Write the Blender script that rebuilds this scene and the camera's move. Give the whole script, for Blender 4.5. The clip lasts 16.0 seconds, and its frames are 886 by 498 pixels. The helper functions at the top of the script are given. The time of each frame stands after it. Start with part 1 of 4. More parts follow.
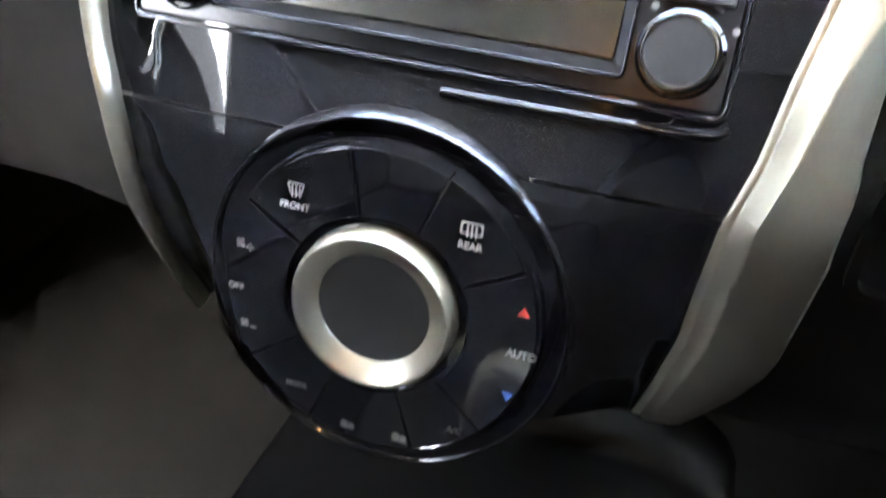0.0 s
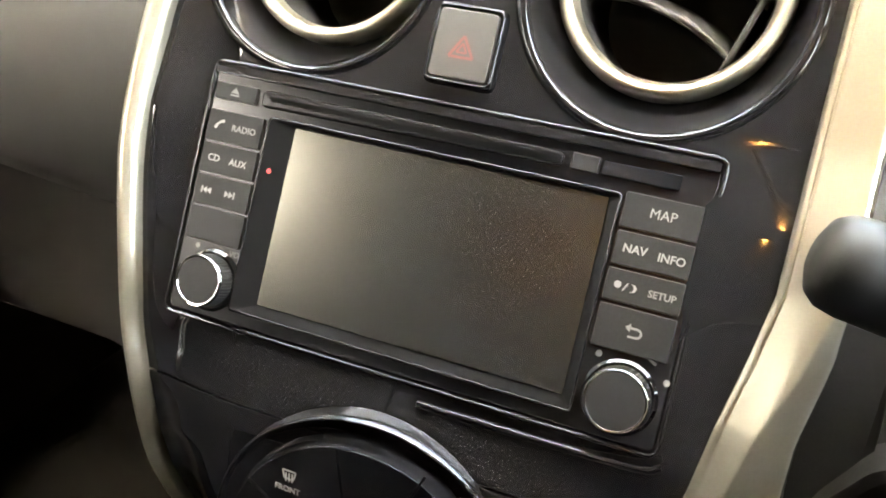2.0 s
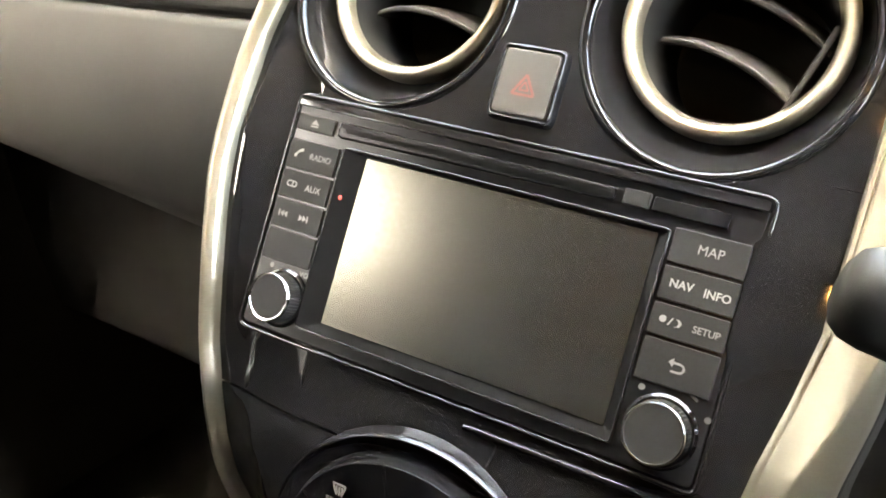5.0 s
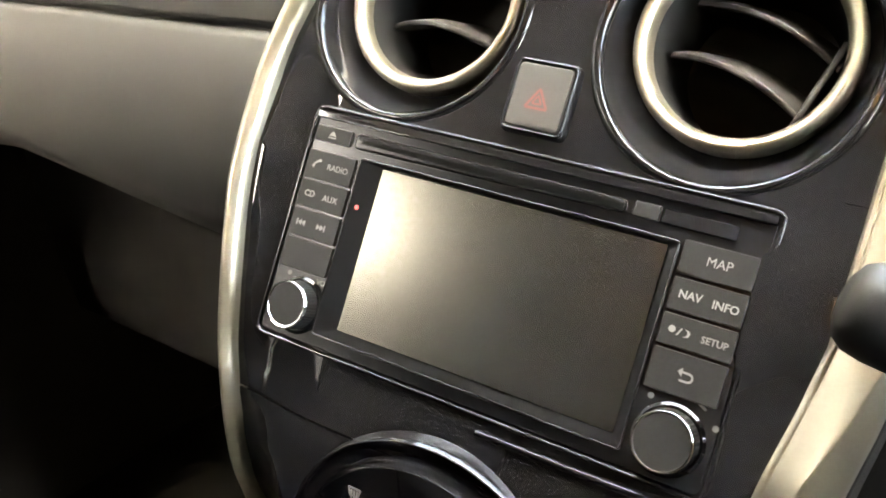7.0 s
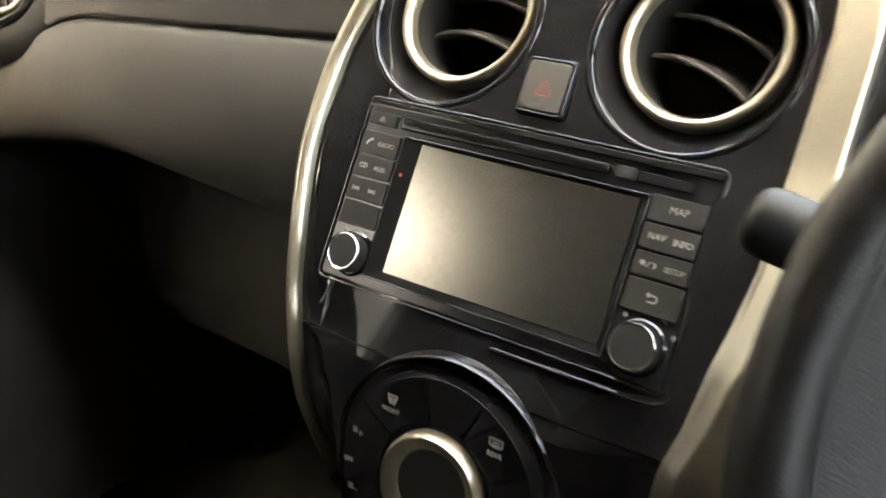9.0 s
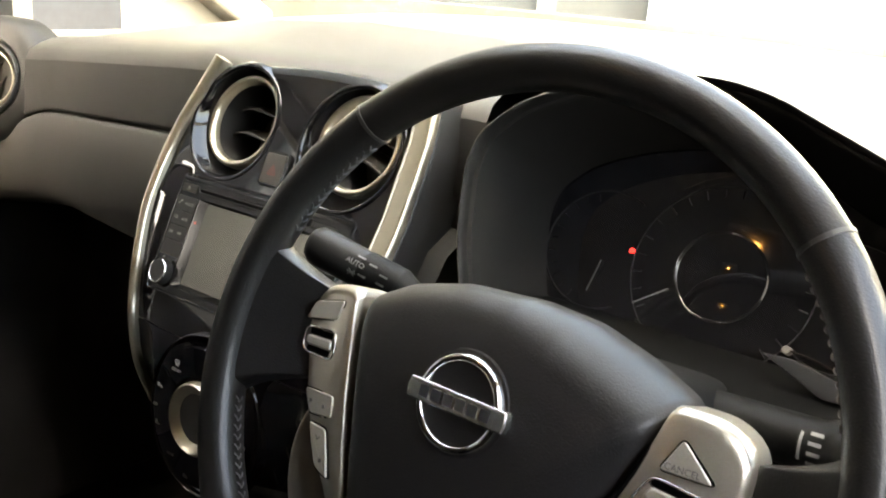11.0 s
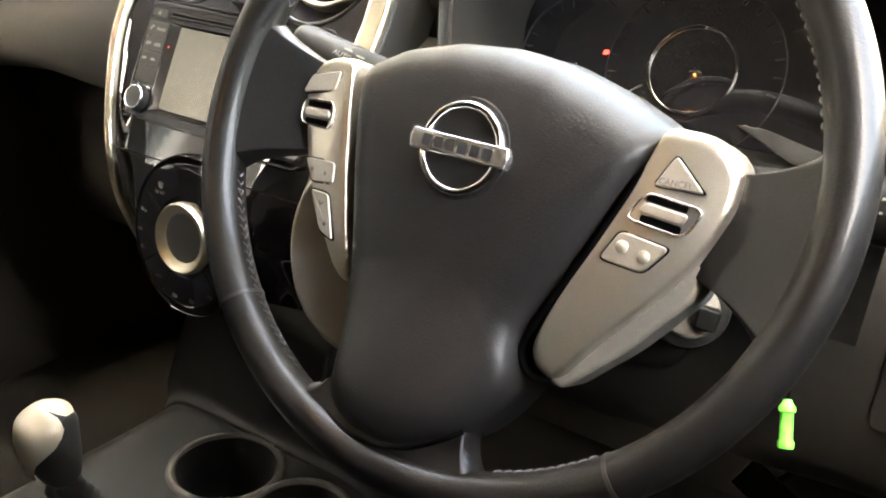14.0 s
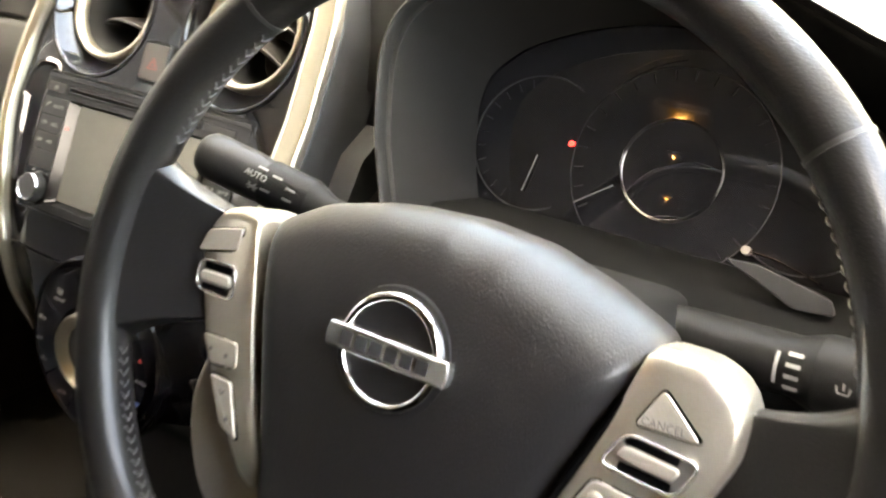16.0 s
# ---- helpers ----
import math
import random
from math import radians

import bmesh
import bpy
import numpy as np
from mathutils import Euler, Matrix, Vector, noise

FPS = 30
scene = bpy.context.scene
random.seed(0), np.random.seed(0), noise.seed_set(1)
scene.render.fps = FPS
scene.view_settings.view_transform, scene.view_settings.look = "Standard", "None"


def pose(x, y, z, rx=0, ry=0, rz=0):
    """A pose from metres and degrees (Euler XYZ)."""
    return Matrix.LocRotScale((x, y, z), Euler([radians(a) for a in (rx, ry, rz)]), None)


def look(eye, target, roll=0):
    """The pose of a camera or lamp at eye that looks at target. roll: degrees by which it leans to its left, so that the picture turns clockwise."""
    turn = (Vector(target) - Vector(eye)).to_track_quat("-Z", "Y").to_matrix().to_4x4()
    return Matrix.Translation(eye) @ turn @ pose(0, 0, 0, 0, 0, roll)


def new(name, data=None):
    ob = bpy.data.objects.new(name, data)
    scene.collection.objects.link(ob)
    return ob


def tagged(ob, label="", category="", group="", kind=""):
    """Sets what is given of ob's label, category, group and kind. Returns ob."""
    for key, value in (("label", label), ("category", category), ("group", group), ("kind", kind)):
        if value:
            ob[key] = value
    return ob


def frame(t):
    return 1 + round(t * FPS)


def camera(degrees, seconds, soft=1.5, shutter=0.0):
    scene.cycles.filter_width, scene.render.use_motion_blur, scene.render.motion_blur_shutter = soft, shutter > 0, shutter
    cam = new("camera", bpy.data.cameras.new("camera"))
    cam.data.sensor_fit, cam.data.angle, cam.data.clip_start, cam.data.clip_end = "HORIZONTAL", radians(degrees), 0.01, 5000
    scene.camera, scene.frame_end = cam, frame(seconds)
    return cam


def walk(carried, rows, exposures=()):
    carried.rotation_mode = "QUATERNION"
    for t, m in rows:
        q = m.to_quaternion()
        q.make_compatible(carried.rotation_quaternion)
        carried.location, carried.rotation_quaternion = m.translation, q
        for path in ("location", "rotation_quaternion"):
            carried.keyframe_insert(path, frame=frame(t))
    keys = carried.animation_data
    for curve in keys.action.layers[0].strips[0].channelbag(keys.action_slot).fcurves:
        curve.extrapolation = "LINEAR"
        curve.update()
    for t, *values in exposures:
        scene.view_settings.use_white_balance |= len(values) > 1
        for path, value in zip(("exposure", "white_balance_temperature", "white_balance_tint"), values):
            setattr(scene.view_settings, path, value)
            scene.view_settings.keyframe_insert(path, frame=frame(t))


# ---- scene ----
cam = camera(52.05, 16.0, soft=1.9, shutter=0.4)
PATH = [
    (0, (0.0994, -0.2895, 1.0154), (0.0013, 0.0295, 0.7949), 3.69),
    (0.2, (0.1048, -0.2841, 1.0278), (0.0014, 0.0383, 0.8148), 3.54),
    (0.4, (0.1018, -0.2796, 1.0450), (0.0036, 0.0449, 0.8328), 3.87),
    (0.6, (0.1047, -0.2775, 1.0552), (0.0045, 0.0479, 0.8453), 3.79),
    (0.8, (0.1079, -0.2768, 1.0655), (0.0046, 0.0492, 0.8581), 3.67),
    (1, (0.1083, -0.2778, 1.0723), (0.0006, 0.0519, 0.8731), 3.68),
    (1.5, (0.1121, -0.2822, 1.1035), (-0.0044, 0.0516, 0.9165), 4.09),
    (2, (0.1182, -0.2861, 1.1030), (-0.0079, 0.0476, 0.9221), 4.48),
    (2.5, (0.1231, -0.2871, 1.0992), (-0.0148, 0.0433, 0.9210), 4.18),
    (3, (0.1273, -0.2859, 1.0956), (-0.0188, 0.0445, 0.9239), 4.25),
    (3.5, (0.1273, -0.2901, 1.0968), (-0.0230, 0.0410, 0.9300), 4.32),
    (4, (0.1395, -0.2910, 1.0952), (-0.0254, 0.0360, 0.9343), 4.04),
    (6.5, (0.1504, -0.2928, 1.1027), (-0.0329, 0.0254, 0.9443), 3.90),
    (7, (0.1508, -0.2969, 1.1029), (-0.0338, 0.0210, 0.9451), 3.89),
    (7.5, (0.1516, -0.2954, 1.0986), (-0.0345, 0.0216, 0.9408), 3.87),
    (8, (0.1601, -0.3009, 1.1024), (-0.0272, 0.0146, 0.9430), 3.71),
    (8.5, (0.1591, -0.3230, 1.1017), (-0.0306, -0.0080, 0.9441), 3.85),
    (9, (0.2152, -0.3826, 1.1031), (0.0108, -0.0701, 0.9598), 4.06),
    (9.5, (0.3449, -0.4498, 1.1176), (0.1214, -0.1434, 0.9904), 4.44),
    (10, (0.4837, -0.4602, 1.1620), (0.2493, -0.1579, 1.0451), 3.98),
    (10.2, (0.5230, -0.4600, 1.1889), (0.2874, -0.1580, 1.0736), 4.16),
    (12.3, (0.5635, -0.5086, 1.1601), (0.3544, -0.1909, 1.0362), 3.78),
    (12.5, (0.5610, -0.5118, 1.1551), (0.3528, -0.1943, 1.0292), 3.73),
    (13, (0.5581, -0.5179, 1.1361), (0.3526, -0.2029, 0.9997), 3.56),
    (13.5, (0.5597, -0.5202, 1.1258), (0.3575, -0.2074, 0.9799), 3.57),
    (14, (0.5624, -0.5217, 1.1179), (0.3630, -0.2115, 0.9628), 3.56),
    (14.5, (0.5634, -0.5206, 1.1131), (0.3664, -0.2127, 0.9505), 3.47),
    (15, (0.5636, -0.5146, 1.1496), (0.3690, -0.2066, 0.9844), 3.64),
    (15.5, (0.5522, -0.4936, 1.1881), (0.3584, -0.1846, 1.0240), 3.72),
    (16, (0.5034, -0.4080, 1.1725), (0.3185, -0.0935, 1.0085), 3.65),
]
walk(cam, [(t, look(eye, target, roll)) for t, eye, target, roll in PATH],
     exposures=[(0, 7.5, 6500, 6), (0.3, 6.93, 8000, 6), (0.8, 6.83, 8600, 6), (8.0, 6.63, 8700, 6), (8.6, 6.23, 8900, 6), (9.1, 5.9, 9000, 6), (9.5, 5.9, 9100, 6), (10.0, 5.5, 8500, 6), (10.2, 5.2, 8200, 6), (12.3, 5.68, 9400, 8), (13.2, 6.49, 9400, 8), (14.5, 6.57, 9300, 8), (15.4, 6.37, 9100, 8), (16, 6.45, 9100, 8)])

# ---- daylight ----
world = bpy.data.worlds.new("world")
scene.world = world
world.use_nodes = True
wn = world.node_tree.nodes
sky = wn.new("ShaderNodeTexSky")
sky.sky_type = "NISHITA"
sky.sun_disc = False
sky.sun_elevation = radians(49)
sky.sun_rotation = radians(183)
sky.dust_density = 5.0
world.node_tree.links.new(sky.outputs[0], wn["Background"].inputs[0])
wn["Background"].inputs[1].default_value = 0.12
sun_data = bpy.data.lights.new("sun", "SUN")
sun_data.energy = 5.0
sun_data.angle = radians(1.5)
sun_data.color = (1.0, 0.93, 0.82)
sun = new("sun", sun_data)
sun.matrix_world = look((-0.25, -7.8, 9.0), (0, 0, 0.95))

# ---- materials ----


def mat(name, color, rough=0.5, metal=0.0, grain=0.0, grain_size=900.0, bump=0.0, bump_size=1200.0,
        mottle=0.0, coat=0.0, coat_rough=0.03, rough_var=0.0, spec=0.5, wear=0.0):
    """A surface with colour variation at two scales, uneven gloss and fine relief (sizes per metre)."""
    m = bpy.data.materials.new(name)
    m.use_nodes = True
    nt = m.node_tree
    b = nt.nodes["Principled BSDF"]
    b.inputs["Base Color"].default_value = (*color, 1)
    b.inputs["Roughness"].default_value = rough
    b.inputs["Metallic"].default_value = metal
    b.inputs["Specular IOR Level"].default_value = spec
    b.inputs["Coat Weight"].default_value = coat
    b.inputs["Coat Roughness"].default_value = coat_rough
    tc = nt.nodes.new("ShaderNodeTexCoord")

    def tex(scale, detail=4.0):
        n = nt.nodes.new("ShaderNodeTexNoise")
        n.inputs["Scale"].default_value = scale
        n.inputs["Detail"].default_value = detail
        nt.links.new(tc.outputs["Object"], n.inputs["Vector"])
        return n

    col = None
    for amount, scale in ((grain, grain_size), (mottle, 14.0)):
        if amount <= 0:
            continue
        n = tex(scale)
        ramp = nt.nodes.new("ShaderNodeMapRange")
        ramp.inputs["From Min"].default_value, ramp.inputs["From Max"].default_value = 0.3, 0.7
        ramp.inputs["To Min"].default_value, ramp.inputs["To Max"].default_value = 1 - amount, 1 + amount
        nt.links.new(n.outputs["Fac"], ramp.inputs["Value"])
        mix = nt.nodes.new("ShaderNodeMix")
        mix.data_type, mix.blend_type = "RGBA", "MULTIPLY"
        mix.inputs["Factor"].default_value = 1.0
        if col is None:
            mix.inputs[6].default_value = (*color, 1)
        else:
            nt.links.new(col, mix.inputs[6])
        nt.links.new(ramp.outputs[0], mix.inputs[7])
        col = mix.outputs[2]
    if col is not None:
        nt.links.new(col, b.inputs["Base Color"])
    if rough_var > 0:
        n = tex(22.0, 6.0)
        r = nt.nodes.new("ShaderNodeMapRange")
        r.inputs["From Min"].default_value, r.inputs["From Max"].default_value = 0.35, 0.7
        r.inputs["To Min"].default_value, r.inputs["To Max"].default_value = max(0.02, rough - rough_var), rough + rough_var
        nt.links.new(n.outputs["Fac"], r.inputs["Value"])
        nt.links.new(r.outputs[0], b.inputs["Roughness"])
    if bump > 0:
        n = tex(bump_size, 3.0)
        bp = nt.nodes.new("ShaderNodeBump")
        bp.inputs["Strength"].default_value = bump
        bp.inputs["Distance"].default_value = 0.0006
        nt.links.new(n.outputs["Fac"], bp.inputs["Height"])
        nt.links.new(bp.outputs[0], b.inputs["Normal"])
    return m


GLOSS = mat("piano_black", (0.006, 0.006, 0.007), 0.055, rough_var=0.025, mottle=0.1)
GLOSS_FACE = mat("satin_black_face", (0.007, 0.007, 0.008), 0.22, spec=0.22, rough_var=0.05)
BUTTON = mat("button_black", (0.010, 0.010, 0.0105), 0.52, spec=0.2, grain=0.12, bump=0.12, bump_size=2500)
SILVER = mat("satin_silver", (0.47, 0.43, 0.345), 0.32, metal=0.94, grain=0.03)
SILVER_PAINT = mat("silver_paint", (0.5, 0.462, 0.39), 0.29, metal=0.82, grain=0.03)
BRIGHT = mat("satin_chrome", (0.6, 0.58, 0.54), 0.2, metal=0.86, rough_var=0.05)
CHROME = mat("chrome", (0.86, 0.86, 0.85), 0.07, metal=1.0, rough_var=0.03)
SOFT = mat("soft_grey_plastic", (0.0235, 0.0226, 0.021), 0.5, spec=0.31, grain=0.12, bump=0.35, bump_size=1500, mottle=0.08)
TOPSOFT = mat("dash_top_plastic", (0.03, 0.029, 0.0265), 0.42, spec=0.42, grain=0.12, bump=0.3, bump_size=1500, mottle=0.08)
HARD = mat("hard_black_plastic", (0.011, 0.011, 0.011), 0.48, spec=0.28, grain=0.15, bump=0.3, bump_size=1400, mottle=0.1)
LEATHER = mat("black_leather", (0.0075, 0.0069, 0.0067), 0.42, spec=0.26, coat=0.28, coat_rough=0.13, grain=0.15, bump=0.42, bump_size=950, mottle=0.08)
COVER = mat("airbag_cover", (0.012, 0.0112, 0.0112), 0.44, spec=0.3, coat=0.12, coat_rough=0.24, grain=0.12, bump=0.4, bump_size=1000, mottle=0.08)
SCREEN = mat("matte_screen", (0.007, 0.007, 0.0075), 0.22)
SCREEN.node_tree.nodes["Principled BSDF"].inputs["IOR"].default_value = 1.85
# warm tint puts the cream of the reflected daylight into the screen itself
SCREEN.node_tree.nodes["Principled BSDF"].inputs["Specular Tint"].default_value = (1.0, 0.96, 0.8, 1)
INK = mat("white_ink", (0.165, 0.163, 0.157), 0.6, grain=0.05)
DIMINK = mat("grey_ink", (0.11, 0.11, 0.105), 0.6, grain=0.05)
REDINK = mat("red_ink", (0.6, 0.06, 0.05), 0.6, grain=0.05)
BLUEINK = mat("blue_ink", (0.06, 0.12, 0.4), 0.6, grain=0.05)
# near-black: puts the shade of gaps, slots, seams and the pocket into colour
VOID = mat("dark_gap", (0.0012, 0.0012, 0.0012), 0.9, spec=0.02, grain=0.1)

# ---- axes of the place: millimetres on the centre stack (x right, y up it, z out of it) ----
LEAN = 25.0
STACK = Matrix.Translation((0, 0, 0.95)) @ pose(0, 0, 0, 90 - LEAN, 0, 0)


def at(x, y, z, rx=0, ry=0, rz=0):
    """A pose on the centre stack, in millimetres and degrees."""
    return STACK @ pose(x / 1000, y / 1000, z / 1000, rx, ry, rz)


def smooth(me, angle=32):
    me.polygons.foreach_set("use_smooth", [True] * len(me.polygons))
    me.set_sharp_from_angle(angle=radians(angle))


def part(name, bm, material, parent=None, label="", angle=32, raw=False, flat=True):
    """One mesh object from a bmesh in millimetres, under a thing or a part."""
    if not raw:
        bmesh.ops.recalc_face_normals(bm, faces=bm.faces)
    bmesh.ops.scale(bm, vec=(0.001,) * 3, verts=bm.verts)
    me = bpy.data.meshes.new(name)
    bm.to_mesh(me)
    bm.free()
    smooth(me, angle)
    me.materials.append(material)
    ob = new(name, me)
    if flat:
        wn_mod = ob.modifiers.new("weighted_normals", "WEIGHTED_NORMAL")
        wn_mod.keep_sharp = True
        wn_mod.weight = 80
    if parent is not None:
        ob.parent = parent
    if label:
        ob["label"] = label
    return ob


def thing(name, m, label, category, group="", kind=""):
    ob = new(name)
    ob.empty_display_size = 0.02
    ob.matrix_world = m
    return tagged(ob, label, category, group, kind)


def put(ob, x=0, y=0, z=0, rx=0, ry=0, rz=0):
    """Set a part's place under its parent, in millimetres and degrees."""
    ob.matrix_local = pose(x / 1000, y / 1000, z / 1000, rx, ry, rz)
    return ob


# ---- shapes, all in millimetres ----


def box(x0, x1, y0, y1, z0, z1, bev=0.0, seg=2, bm=None):
    b = bmesh.new()
    r = bmesh.ops.create_cube(b, size=1.0)
    bmesh.ops.scale(b, vec=(x1 - x0, y1 - y0, z1 - z0), verts=r["verts"])
    bmesh.ops.translate(b, vec=((x0 + x1) / 2, (y0 + y1) / 2, (z0 + z1) / 2), verts=r["verts"])
    if bev > 0:
        bmesh.ops.bevel(b, geom=b.edges[:], offset=bev, segments=seg, profile=0.5, affect="EDGES")
    return b if bm is None else merge(bm, b)


def merge(bm, other):
    me = bpy.data.meshes.new("tmp")
    other.to_mesh(me)
    other.free()
    bm.from_mesh(me)
    bpy.data.meshes.remove(me)
    return bm


def prism(points, z0, z1, bev=0.0, seg=2, both=False):
    """A plate with the given outline and a rounded front edge."""
    b = bmesh.new()
    low = [b.verts.new((x, y, z0)) for x, y in points]
    f = b.faces.new(low)
    ext = bmesh.ops.extrude_face_region(b, geom=[f])
    top = [v for v in ext["geom"] if isinstance(v, bmesh.types.BMVert)]
    bmesh.ops.translate(b, vec=(0, 0, z1 - z0), verts=top)
    if bev > 0:
        zs = (z0, z1) if both else (z1,)
        edges = [e for e in b.edges if all(any(abs(v.co.z - z) < 1e-6 for z in zs) for v in e.verts)
                 and abs(e.verts[0].co.z - e.verts[1].co.z) < 1e-6]
        bmesh.ops.bevel(b, geom=edges, offset=bev, segments=seg, profile=0.5, affect="EDGES")
    return b


def rounded(points, radius, steps=4):
    """The outline with its corners rounded; radius may be a list."""
    out = []
    n = len(points)
    for i, p in enumerate(points):
        r = radius[i] if isinstance(radius, (list, tuple)) else radius
        p, a, c = Vector(p), Vector(points[i - 1]), Vector(points[(i + 1) % n])
        u, v = (a - p), (c - p)
        d = min(r, u.length * 0.49, v.length * 0.49)
        s, e = p + u.normalized() * d, p + v.normalized() * d
        for k in range(steps + 1):
            t = k / steps
            q = s * (1 - t) ** 2 + p * 2 * t * (1 - t) + e * t ** 2
            out.append((q.x, q.y))
    return out


def rect(x0, x1, y0, y1, r=0.0, steps=4):
    pts = [(x0, y0), (x1, y0), (x1, y1), (x0, y1)]
    return rounded(pts, r, steps) if r > 0 else pts


def lathe(profile, n=64, a0=0.0, a1=360.0):
    """A profile of (radius, height) turned about z."""
    b = bmesh.new()
    full = abs(a1 - a0) >= 359.9
    m = n if full else n + 1
    rings = []
    for r, z in profile:
        rings.append([b.verts.new((r * math.cos(radians(a0 + (a1 - a0) * i / n)), r * math.sin(radians(a0 + (a1 - a0) * i / n)), z))
                      for i in range(m)])
    for p, q in zip(rings, rings[1:]):
        for i in range(m if full else m - 1):
            j = (i + 1) % m
            b.faces.new((p[i], p[j], q[j], q[i]))
    bmesh.ops.remove_doubles(b, verts=b.verts, dist=1e-5)
    return b


def loft(rings, closed=True, caps=True):
    """Skin over rings of points, each ring with the same count."""
    b = bmesh.new()
    vs = [[b.verts.new(p) for p in ring] for ring in rings]
    for p, q in zip(vs, vs[1:]):
        n = len(p)
        for i in range(n if closed else n - 1):
            j = (i + 1) % n
            b.faces.new((p[i], p[j], q[j], q[i]))
    if caps and closed:
        b.faces.new(vs[0][::-1])
        b.faces.new(vs[-1])
    return b


def curve_points(points, n=40):
    """A smooth line through points (Catmull-Rom)."""
    p = [Vector(q) for q in points]
    p = [2 * p[0] - p[1]] + p + [2 * p[-1] - p[-2]]
    out = []
    m = len(p) - 3
    for k in range(n + 1):
        s = min(k / n * m, m - 1e-6)
        i = int(s)
        t = s - i
        a, b, c, d = p[i:i + 4]
        out.append(0.5 * (2 * b + (c - a) * t + (2 * a - 5 * b + 4 * c - d) * t * t + (3 * b - a - 3 * c + d) * t ** 3))
    return out


def sweep(points, section, up=(0, 0, 1), n=40, closed=False, scale=None, straight=False):
    """A section (list of (side, up) offsets) swept along a smooth line."""
    line = [Vector(p) for p in points] if (closed or straight) else curve_points(points, n)
    rings = []
    m = len(line)
    for i, p in enumerate(line):
        a, c = (line[i - 1], line[(i + 1) % m]) if closed else (line[max(i - 1, 0)], line[min(i + 1, m - 1)])
        t = (c - a).normalized()
        side = t.cross(Vector(up)).normalized()
        nor = side.cross(t).normalized()
        k = scale(i / (m - 1)) if scale else (1, 1)
        rings.append([p + side * (u * k[0]) + nor * (v * k[1]) for u, v in section])
    if closed:
        rings.append(rings[0])
        b = loft(rings, True, False)
        bmesh.ops.remove_doubles(b, verts=b.verts, dist=1e-4)
        return b
    return loft(rings, True, True)


def oval(a, b, n=12):
    return [(a * math.cos(2 * math.pi * i / n), b * math.sin(2 * math.pi * i / n)) for i in range(n)]


def lettering(text, size, material, parent, x, y, z, name="lettering", rz=0, bold=0.0, label=""):
    """Printed letters as a thin raised mesh."""
    cu = bpy.data.curves.new("letters", "FONT")
    cu.body, cu.size, cu.align_x, cu.align_y = text, size / 1000, "CENTER", "CENTER"
    cu.extrude, cu.offset, cu.resolution_u = 0.00004, bold / 1000, 3
    ob = bpy.data.objects.new("letters", cu)
    scene.collection.objects.link(ob)
    me = bpy.data.meshes.new_from_object(ob.evaluated_get(bpy.context.evaluated_depsgraph_get()))
    bpy.data.objects.remove(ob)
    bpy.data.curves.remove(cu)
    me.materials.append(material)
    out = new(name, me)
    out.parent = parent
    out.matrix_local = pose(x / 1000, y / 1000, z / 1000, 0, 0, rz)
    if label:
        out["label"] = label
    return out


def mark(shapes, material, parent, x, y, z, name="symbol", rz=0):
    """A printed sign made of flat outlines."""
    b = bmesh.new()
    for pts in shapes:
        merge(b, prism(pts, 0, 0.08))
    ob = part(name, b, material, parent)
    return put(ob, x, y, z, 0, 0, rz)


def bar(x0, y0, x1, y1, w):
    d = (Vector((x1, y1)) - Vector((x0, y0)))
    s = Vector((-d.y, d.x)).normalized() * w / 2
    return [(x0 + s.x, y0 + s.y), (x0 - s.x, y0 - s.y), (x1 - s.x, y1 - s.y), (x1 + s.x, y1 + s.y)]


def disc(cx, cy, r, n=12):
    return [(cx + r * math.cos(2 * math.pi * i / n), cy + r * math.sin(2 * math.pi * i / n)) for i in range(n)]

# ---- the cabin: millimetres from the middle of the stack (x right, y forward, z up) ----
CAR = Matrix.Translation((0, 0, 0.95))
# headliner colour set near black, in place of a dimly lit ceiling
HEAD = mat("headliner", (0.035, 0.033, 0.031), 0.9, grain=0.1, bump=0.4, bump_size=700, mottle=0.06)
TRIMGREY = mat("pillar_plastic", (0.3, 0.28, 0.24), 0.6, grain=0.06, bump=0.2, bump_size=1500)
CARPET = mat("carpet", (0.006, 0.0059, 0.0058), 0.95, spec=0.05, grain=0.4, grain_size=1800, bump=0.8, bump_size=1200)


def wall(name, outline, holes, thick, m, material, kind="structure"):
    """A plate with openings: outline and holes are lists of (u, v), joined by bridges of strips."""
    us = sorted({u for u, _ in outline} | {h[k] for h in holes for k in (0, 1)})
    vs = sorted({v for _, v in outline} | {h[k] for h in holes for k in (2, 3)})
    b = bmesh.new()
    for u0, u1 in zip(us, us[1:]):
        for v0, v1 in zip(vs, vs[1:]):
            cu, cv = (u0 + u1) / 2, (v0 + v1) / 2
            if any(h[0] < cu < h[1] and h[2] < cv < h[3] for h in holes):
                continue
            merge(b, box(u0, u1, v0, v1, 0, thick))
    bmesh.ops.remove_doubles(b, verts=b.verts, dist=0.01)
    ob = part(name, b, material)
    ob.matrix_world = m
    ob["kind"] = kind
    return ob


